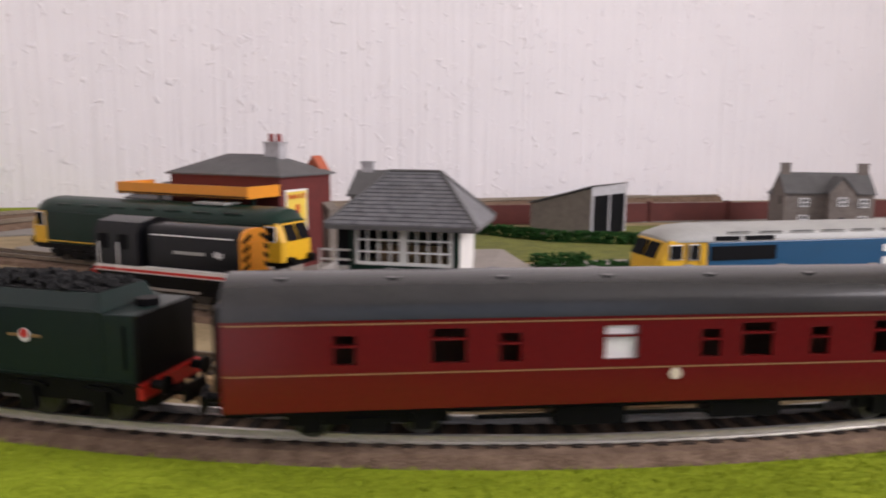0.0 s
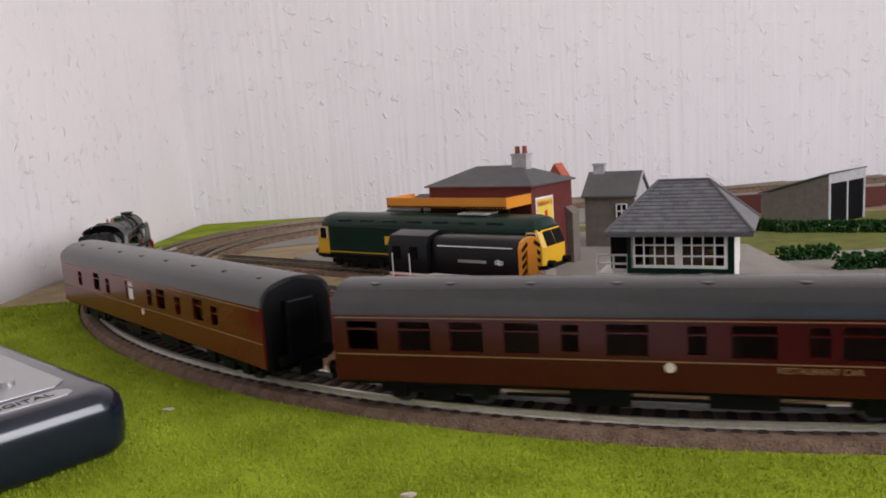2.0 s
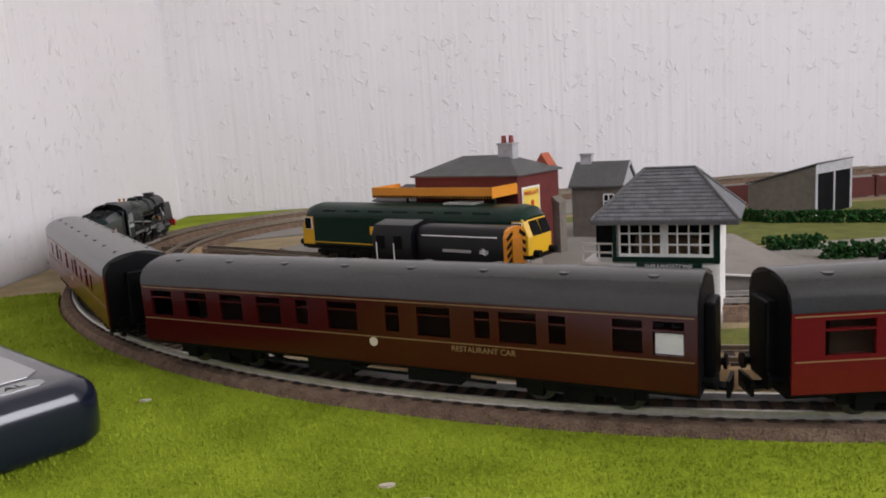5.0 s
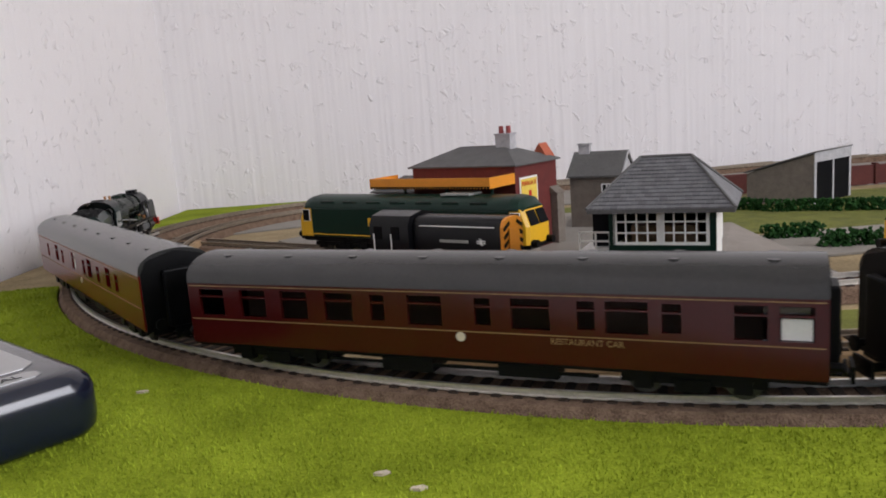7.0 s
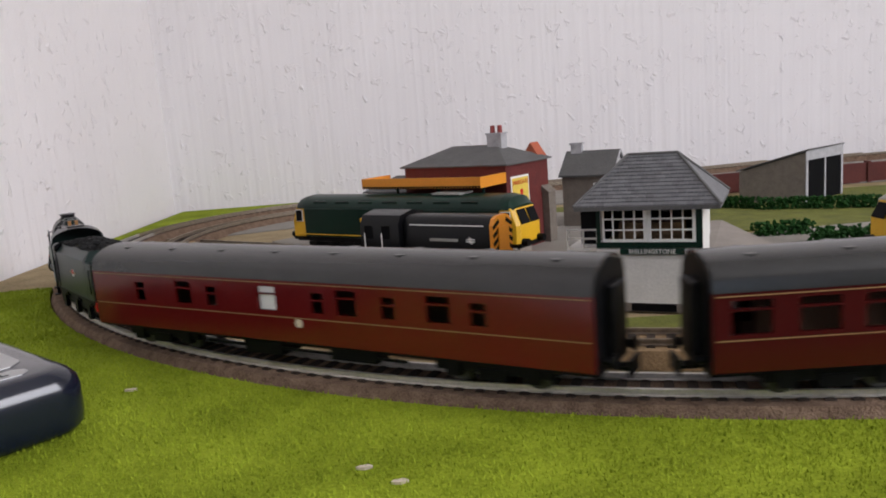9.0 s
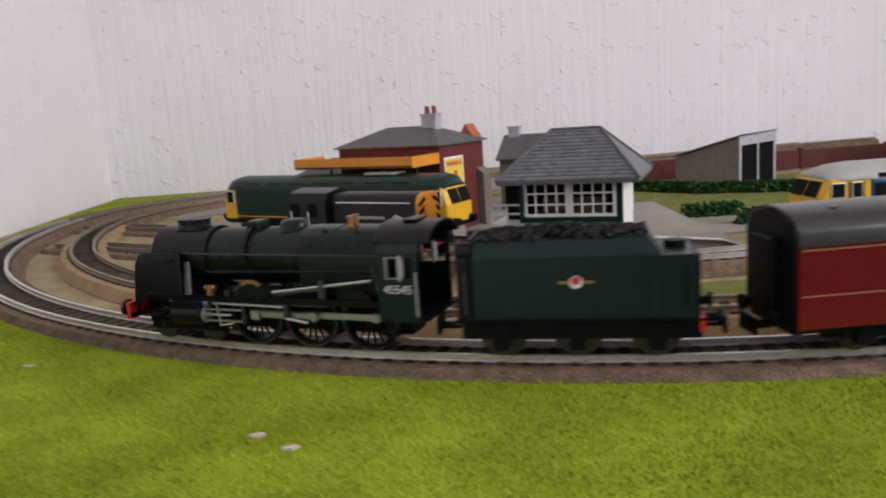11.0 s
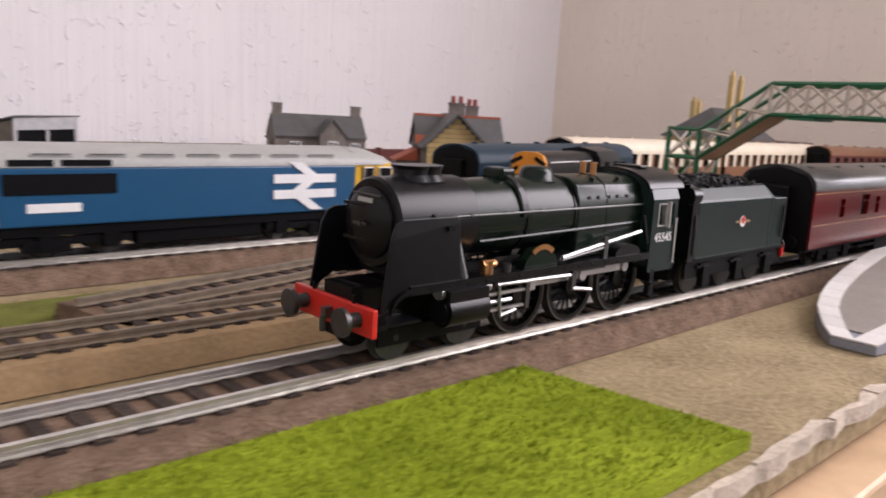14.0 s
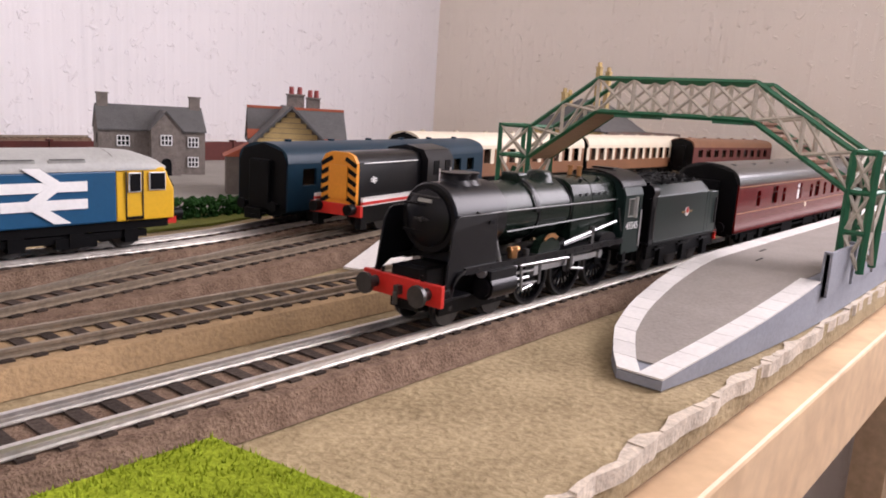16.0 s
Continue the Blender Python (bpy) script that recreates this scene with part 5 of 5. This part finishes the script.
# lean-to shed
sd = thing("open_shed", pose(0, 0, .001), "grey lean-to shed with two dark doorways", "shed")
A, Bc, Cc, Dd = (.367, .577), (.419, .539), (.482, .586), (.430, .624)
part("wall_shell", B().loft([[(*A, 0), (*Bc, 0), (*Cc, 0), (*Dd, 0)], [(*A, .033), (*Bc, .0515), (*Cc, .0515), (*Dd, .033)]]), "render_w", sd)
part("roof", B().loft([[(A[0] - .004, A[1] - .001, .0335), (Bc[0] + .001, Bc[1] - .004, .0535), (Cc[0] + .003, Cc[1] + .001, .0535), (Dd[0], Dd[1] + .003, .0335)],
                       [(A[0] - .004, A[1] - .001, .0348), (Bc[0] + .001, Bc[1] - .004, .0548), (Cc[0] + .003, Cc[1] + .001, .0548), (Dd[0], Dd[1] + .003, .0348)]]), "slate2", sd)
ux, uy = (.482 - .419) / .0786, (.586 - .539) / .0786
mm = Matrix.Translation((.419, .539, 0)) @ Matrix.Rotation(math.atan2(uy, ux), 4, "Z")
# End towards the window gets a paler colour in place of light.
part("end_wall", B().box(0, .0786, -.0012, -.0002, .043, .0535).box(0, .004, -.0012, -.0002, 0, .043).box(.038, .041, -.0012, -.0002, 0, .043).box(.0745, .0786, -.0012, -.0002, 0, .043), "lstone", sd, "end wall with side light put into its paler grey", m=mm)
for x0 in (.004, .041):
    part("doorway", B().box(x0, x0 + .034, -.0005, .0002, .0, .043), "dark", sd, m=mm)

# stone house
h = thing("stone_house", pose(.6663, .560, .001, 0, 0, -20) @ Matrix.Scale(.97, 4), "grey stone farmhouse with two chimneys", "house")
part("wall_shell", gable_house(0, .100, 0, .046, .0455, .066), "stone", h)
part("roof", gable_roof(-.001, .101, -.002, .048, .045, .068), "slate2", h)
part("porch_wing", B().along_y([(.046, 0), (.074, 0), (.074, .047), (.060, .0625), (.046, .047)], -.012, .01), "stone", h)
part("porch_roof", B().along_y([(.044, .046), (.060, .0645), (.076, .046), (.076, .0445), (.060, .063), (.044, .0445)], -.0135, .02), "slate2", h)
part("arch_door", B().along_y([(.055, 0)] + [(.060 + .005 * math.cos(radians(q)), .013 + .005 * math.sin(radians(q))) for q in range(180, -1, -20)] + [(.065, 0)], -.0125, -.0119), "dark", h)
for xx, yy, zz, ww in ((.022, -.0003, .029, .011), (.060, -.0123, .031, .010), (.088, -.0003, .029, .010), (.088, -.0003, .009, .010), (.022, -.0003, .009, .011)):
    window(h, xx, yy, zz, ww, .0095, 3, 2)
part("back_wing", B().along_y([(.004, 0), (.034, 0), (.034, .041), (.019, .055), (.004, .041)], .046, .072), "stone", h)
part("back_wing_roof", B().along_y([(.002, .040), (.019, .0565), (.036, .040), (.036, .0385), (.019, .055), (.002, .0385)], .044, .074), "slate2", h)
part("side_window", B().box(-.0004, .0002, .014, .018, .030, .040), "dark", h)
chimney(h, .006, .023, .06, .0775, .010, "stone", 0)
chimney(h, .094, .023, .06, .0775, .010, "stone", 0)

# boarded house
b2 = thing("boarded_house", pose(.694, .356, .001, 0, 0, -32), "buff boarded house with terracotta ridges", "house")
part("wall_shell", B().along_y([(0, 0), (.052, 0), (.052, .050), (.026, .073), (0, .050)], 0, .07), "render_w", b2)
for k in range(16):
    z = .004 + k * .0042
    half = .0255 if z < .05 else max(.0255 * (1 - (z + .004 - .05) / .024), .001)
    part("board", B().box(.026 - half, .026 + half, -.0011 - .0003 * (k % 2), -.0002, z, z + .0038), "buff", b2)
part("roof", B().along_y([(-.005, .046), (.026, .0755), (.057, .046), (.057, .0445), (.026, .074), (-.005, .0445)], -.004, .072), "slate2", b2)
part("bargeboard", B().along_y([(-.005, .046), (.026, .0765), (.057, .046), (.057, .0435), (.026, .0735), (-.005, .0435)], -.006, -.004), "slate2", b2)
part("cross_wing", gable_house(-.002, .074, .030, .07, .048, .072), "render_w", b2)
part("cross_roof", gable_roof(-.005, .077, .027, .073, .047, .0735), "slate2", b2)
part("ridge", B().box(-.005, .077, .0485, .0515, .0722, .0742), "terra", b2, "terracotta ridge tiles")
part("side_tiles", B().loft([[(-.0055, .028, .0468), (.012, .028, .0468), (.012, .034, .0536), (-.0055, .034, .0536)], [(-.0055, .0265, .0475), (.012, .0265, .0475), (.012, .033, .0552), (-.0055, .033, .0552)]]), "terra", b2, "band of orange tiles on the roof slope")
part("eave_tiles", B().box(.056, .078, .0262, .029, .0475, .0495), "terra", b2)
window(b2, .034, -.0012, .034, .016, .010, 4, 2)
window(b2, .014, -.0012, .034, .008, .010, 2, 2)
window(b2, .068, .0297, .03, .010, .012, 2, 2)
chimney(b2, .036, .056, .066, .084, .014, "stone", 2, "brick_red")
chimney(b2, .052, .062, .066, .082, .011, "stone", 2, "brick_red")
part("side_shed", B().box(-.022, -.0025, .03, .06, 0, .032), "render_w", b2)
part("side_shed_roof", B().along_y([(-.024, .032), (-.0025, .032), (-.0025, .043)], .028, .062), "terra", b2)

# far station with red canopies
fs = thing("far_station", pose(1.27, .37, .001, 0, 0, 8), "tan station house with maroon canopy roofs", "building")
part("wall_shell", B().box(-.012, .17, -.003, .095, 0, .062), "buff", fs)
part("roof", hip_roof(B(), -.016, .174, -.007, .099, .062, .105, .045), "slate2", fs)
for i in range(4):
    part("canopy_roof", B().along_y([(-.04 + i * .055, .052), (.012 + i * .055, .062), (.012 + i * .055, .058), (-.04 + i * .055, .048)], -.06, -.004), "maroon_d", fs, "sloped maroon canopy")
part("canopy_wall", B().box(-.02, .16, -.03, -.004, 0, .046), "umber", fs)
for xx, zz in ((.004, .146), (.040, .142), (.062, .112), (.082, .110)):
    chimney(fs, xx, .012 if zz > .12 else .085, .06, zz, .010, "buff", 2, "buff")

# ---- hedges ----
def hedge(pts, label, h=.012, w=.007):
    b, r = B(), random.Random(int(pts[0][0] * 1000) + 7)
    for (xa, ya), (xb, yb) in zip(pts, pts[1:]):
        n = int(math.hypot(xb - xa, yb - ya) / .0010)
        for i in range(n):
            for k in range(7):
                u = (i + r.random()) / n
                px, py, pz = xa + (xb - xa) * u + r.uniform(-w, w) * .5, ya + (yb - ya) * u + r.uniform(-w, w) * .5, r.uniform(.001, h)
                q, d1 = r.uniform(.0010, .0022), Vector((r.uniform(-1, 1), r.uniform(-1, 1), r.uniform(-1, 1))).normalized()
                b.cyl(Vector((px, py, pz)) - d1 * q * .6, Vector((px, py, pz)) + d1 * q * .6, q, 5, q * .4)
    return tagged(part("hedge", b, "hedge", None, label), category="hedge", group="hedges")


hedge([(.295, .372), (.338, .368)], "short dark green clipped hedge by the platform", .013, .009)
hedge([(.195, .46), (.235, .455)], "dark green clipped hedge by the cottage", .011)
hedge([(.30, .60), (.365, .515), (.46, .468), (.60, .46)], "long dark green hedge in front of the shed", .013)
hedge([(.318, .326), (.40, .315), (.50, .305)], "dark green hedge along the yard", .013, .012)
hedge([(.52, .302), (.60, .300), (.66, .305)], "dark green hedge beside the siding", .014, .010)

# ---- platforms ----
pf = thing("front_platform", pose(0, 0, 0), "grey model platform with white edge slabs and ramp end", "platform")
inner = [(.546, -.0400), (.560, -.0305), (.580, -.0205), (.605, -.0135), (.640, -.0090), (.680, -.0070), (.720, -.0065), (1.56, -.0065)]
outer = [(.549, -.0545), (.580, -.0585), (.620, -.0625), (.660, -.0650), (.690, -.0660), (1.56, -.0665)]


def ramp(x):
    return min(.0035 + max(x - .546, 0) * .12, .0195)


def deck(edge_a, edge_b, n, lift=0.0):
    def along(e, u):
        x = .548 + (1.55 - .548) * u
        for (xa, ya), (xb, yb) in zip(e, e[1:]):
            if x <= xb:
                return x, ya + (yb - ya) * (max(x, xa) - xa) / (xb - xa)
        return e[-1]
    us = [(i / n) ** 2 for i in range(n + 1)]
    return [(along(edge_a, u), along(edge_b, u)) for u in us]


dk = deck(inner, outer, 40)
b = B()
b.loft([[(a[0], a[1], .0006), (c[0], c[1], .0006), (c[0], c[1], ramp(c[0])), (a[0], a[1], ramp(a[0]))] for a, c in dk])
part("platform_body", b, "platside", pf, "blue-grey platform side")
b = B().loft([[(a[0], a[1] - .007, ramp(a[0]) + .0002), (c[0], c[1] + .007, ramp(c[0]) + .0002), (c[0], c[1] + .007, ramp(c[0]) + .0006), (a[0], a[1] - .007, ramp(a[0]) + .0006)] for a, c in dk[4:]])
part("platform_surface", b, "plat", pf, "smooth grey platform surface")
for k, (e, sg) in enumerate(((inner, -1), (outer, 1))):
    pts = [p[k] for p in dk]
    lens = [0]
    for p, q in zip(pts, pts[1:]):
        lens.append(lens[-1] + math.hypot(q[0] - p[0], q[1] - p[1]))
    tot, d0 = lens[-1], 0.0
    while d0 < min(tot, .9):
        q = []
        for dd in (d0 + .0001, d0 + .0118):
            i = max(j for j in range(len(lens)) if lens[j] <= min(dd, tot - 1e-6))
            u = (dd - lens[i]) / (lens[i + 1] - lens[i])
            q.append((pts[i][0] + (pts[i + 1][0] - pts[i][0]) * u, pts[i][1] + (pts[i + 1][1] - pts[i][1]) * u))
        if k == 0 or d0 < .128:
            r = [(q[0][0], q[0][1], ramp(q[0][0]) + .0009), (q[1][0], q[1][1], ramp(q[1][0]) + .0009), (q[1][0], q[1][1] + sg * .0085, ramp(q[1][0]) + .0009), (q[0][0], q[0][1] + sg * .0085, ramp(q[0][0]) + .0009)]
            part("edge_slab", B().loft([[(x, y, z - .0006) for x, y, z in r], r]), "slab", pf)
        d0 += .0120
for i in range(9):
    x0 = .682 + i * .045
    part("fence_panel", B().box(x0, x0 + .0445, -.0672, -.0655, .013, .032).box(x0, x0 + .003, -.0682, -.0645, .013, .033), "platside", pf, "grey platform fence panel")
for x0, y0 in ((.705, -.030), (.735, -.022)):
    part("surface_slot", B().box(x0, x0 + .010, y0, y0 + .0008, .0200, .0203), "dark", pf)

fp = thing("far_platform", pose(0, 0, .001), "grey island platform with white edge behind the signal box", "platform")
pts = [(.19, .385), (.205, .225), (.255, .215), (.280, .216), (.285, .34), (.27, .374)]
part("platform_body", B().loft([[(x, y, 0) for x, y in pts], [(.19, .385, .016), (.205, .225, .016), (.255, .215, .012), (.280, .216, .003), (.285, .34, .003), (.27, .374, .016)]]), "plat", fp)
part("platform_edge", B().loft([[(.205, .222, .0162), (.255, .212, .0122), (.255, .216, .0122), (.205, .226, .0162)], [(.205, .222, .0170), (.255, .212, .0130), (.255, .216, .0130), (.205, .226, .0170)]]), "slab", fp)
part("platform_edge", B().loft([[(.255, .212, .0122), (.281, .213, .0032), (.281, .217, .0032), (.255, .216, .0122)], [(.255, .212, .0130), (.281, .213, .0040), (.281, .217, .0040), (.255, .216, .0130)]]), "slab", fp)
rw = thing("white_ramp_end", pose(.585, .118, .002, 0, 0, 20), "pale platform ramp end between the tracks", "platform")
part("ramp_slab", B().loft([[(0, -.012, 0), (.05, -.012, 0), (.05, .012, 0), (0, .012, 0)], [(0, -.012, .001), (.05, -.012, .010), (.05, .012, .010), (0, .012, .001)]]), "slab", rw)

# ---- footbridge ----
fbr = thing("footbridge", pose(.733, 0, 0), "green and cream lattice footbridge over the tracks", "footbridge")
BW = .013


def bar(p0, p1, material, w=.0011):
    return part("girder" if material == "bgreen" else "lattice_bar", B().cyl(p0, p1, w, 4), material, fbr)


YA, YB, YC, YD = .118, .074, -.014, -.062  # far tower, deck ends, near tower
ZT, ZD, HR = .0755, .087, .0185
for s in (-1, 1):
    xx = s * BW
    spans = [((YA, ZT - HR), (YB, ZD)), ((YB, ZD), ((YB + YC) / 2, ZD)), (((YB + YC) / 2, ZD), (YC, ZD)), ((YC, ZD), (YD, ZT - HR))]
    for (ya, za), (yb, zb) in spans:
        bar((xx, ya, za), (xx, yb, zb), "bgreen", .0014)
        bar((xx, ya, za + HR), (xx, yb, zb + HR), "bgreen", .0014)
        n = 2
        for i in range(n):
            u0, u1 = i / n, (i + 1) / n
            q0, q1 = (ya + (yb - ya) * u0, za + (zb - za) * u0), (ya + (yb - ya) * u1, za + (zb - za) * u1)
            bar((xx, q0[0], q0[1]), (xx, q1[0], q1[1] + HR), "bstone", .0009)
            bar((xx, q0[0], q0[1] + HR), (xx, q1[0], q1[1]), "bstone", .0009)
            bar((xx, q1[0], q1[1]), (xx, q1[0], q1[1] + HR), "bstone", .0012)
for ya, yb, z0 in ((YA, YA + .022, .002), (YD, YD - .022 + .012, .0195)):
    for s in (-1, 1):
        for yy in (ya, yb):
            bar((s * BW, yy, z0), (s * BW, yy, ZT + .001), "bgreen", .0018)
        for z in (ZT, ZT - HR, (z0 + ZT - HR) / 2):
            bar((s * BW, ya, z), (s * BW, yb, z), "bgreen", .0012)
        zs = [z0, (z0 + ZT - HR) / 2, ZT - HR, ZT]
        for za, zb in zip(zs, zs[1:]):
            bar((s * BW, ya, za), (s * BW, yb, zb), "bstone", .0010)
            bar((s * BW, ya, zb), (s * BW, yb, za), "bstone", .0010)
    for yy in (ya, yb):
        for za, zb in ((z0, ZT - HR), (ZT - HR, ZT)):
            bar((-BW, yy, za), (BW, yy, zb), "bstone", .0010)
            bar((-BW, yy, zb), (BW, yy, za), "bstone", .0010)
        for z in (ZT, ZT - HR):
            bar((-BW, yy, z), (BW, yy, z), "bgreen", .0012)
part("deck", B().box(-BW, BW, YC, YB, ZD - .0012, ZD), "umber", fbr, "brown bridge deck")
for (ya, za), (yb, zb) in (((YA, ZT - HR), (YB, ZD)), ((YD, ZT - HR), (YC, ZD))):
    part("stair_soffit", B().loft([[(-BW, ya, za - .0012), (BW, ya, za - .0012), (BW, ya, za), (-BW, ya, za)], [(-BW, yb, zb - .0012), (BW, yb, zb - .0012), (BW, yb, zb), (-BW, yb, zb)]]), "umber", fbr)
    for k in range(9):
        u = (k + .5) / 9
        yy, zz = ya + (yb - ya) * u, za + (zb - za) * u
        part("step", B().box(-BW + .001, BW - .001, yy - .002, yy + .002, zz, zz + .0012), "umber", fbr)
for yy in (YB - .02, YC + .012):
    part("deck_bracket", B().box(-BW - .001, BW + .001, yy - .008, yy + .008, ZD - .0026, ZD - .0013), "bgreen", fbr)
for k in range(2):
    bar((-BW, YA + .03, .002), (-BW + .004, YA + .012, .05), "bgreen", .0016)

# ---- controller ----
ctl = thing("controller", pose(-.1395, .0160, .0045, 0, 0, -42), "black handheld train controller with silver panel lying on the grass", "controller")
crn = [(-.012 + .012 * math.cos(radians(q)), .048 + .012 * math.sin(radians(q))) for q in range(0, 91, 10)]
foot = crn + [(-.14, .06), (-.14, -.06)] + [(x, -y) for x, y in reversed(crn)]
rows = []
for inset, z in ((.006, 0), (.0025, .0010), (.0006, .0035), (0, .008), (0, .0185), (.0008, .0220), (.0030, .0248), (.0062, .0262), (.0085, .0265)):
    rows.append([(-.07 + (x + .07) * (1 - inset / .07), y * (1 - inset / .06), z) for x, y in foot])
part("case", B().loft(rows), "navy", ctl, "glossy blue-black case with rounded edges", smooth=True)
part("panel", B().slab([(-.13, -.046), (-.032, -.046), (-.0255, -.040), (-.0255, .041), (-.032, .047), (-.13, .047)], .0264, .0270), "silver", ctl, "brushed silver face panel", bevel=.0003)
part("name_strip", B().slab([(-.0205, -.038), (-.0175, -.041), (-.0135, -.041), (-.0110, -.038), (-.0110, .040), (-.0135, .043), (-.0175, .043), (-.0205, .040)], .0264, .0269), "silver", ctl, "rounded silver name strip")
words("lettering", "DIGITAL", .0066, Matrix.Translation((-.0158, .024, .02705)) @ Matrix.Rotation(radians(90), 4, "Z"), "black", ctl, "dark lettering on the strip")
part("knob", B().cyl((-.075, .0, .0270), (-.075, .0, .0355), .014, 28, .0125), "silver", ctl, "round silver speed knob", smooth=True)
part("button", B().cyl((-.045, .03, .0270), (-.045, .03, .0290), .003, 16), "silver", ctl, smooth=True)

motions()
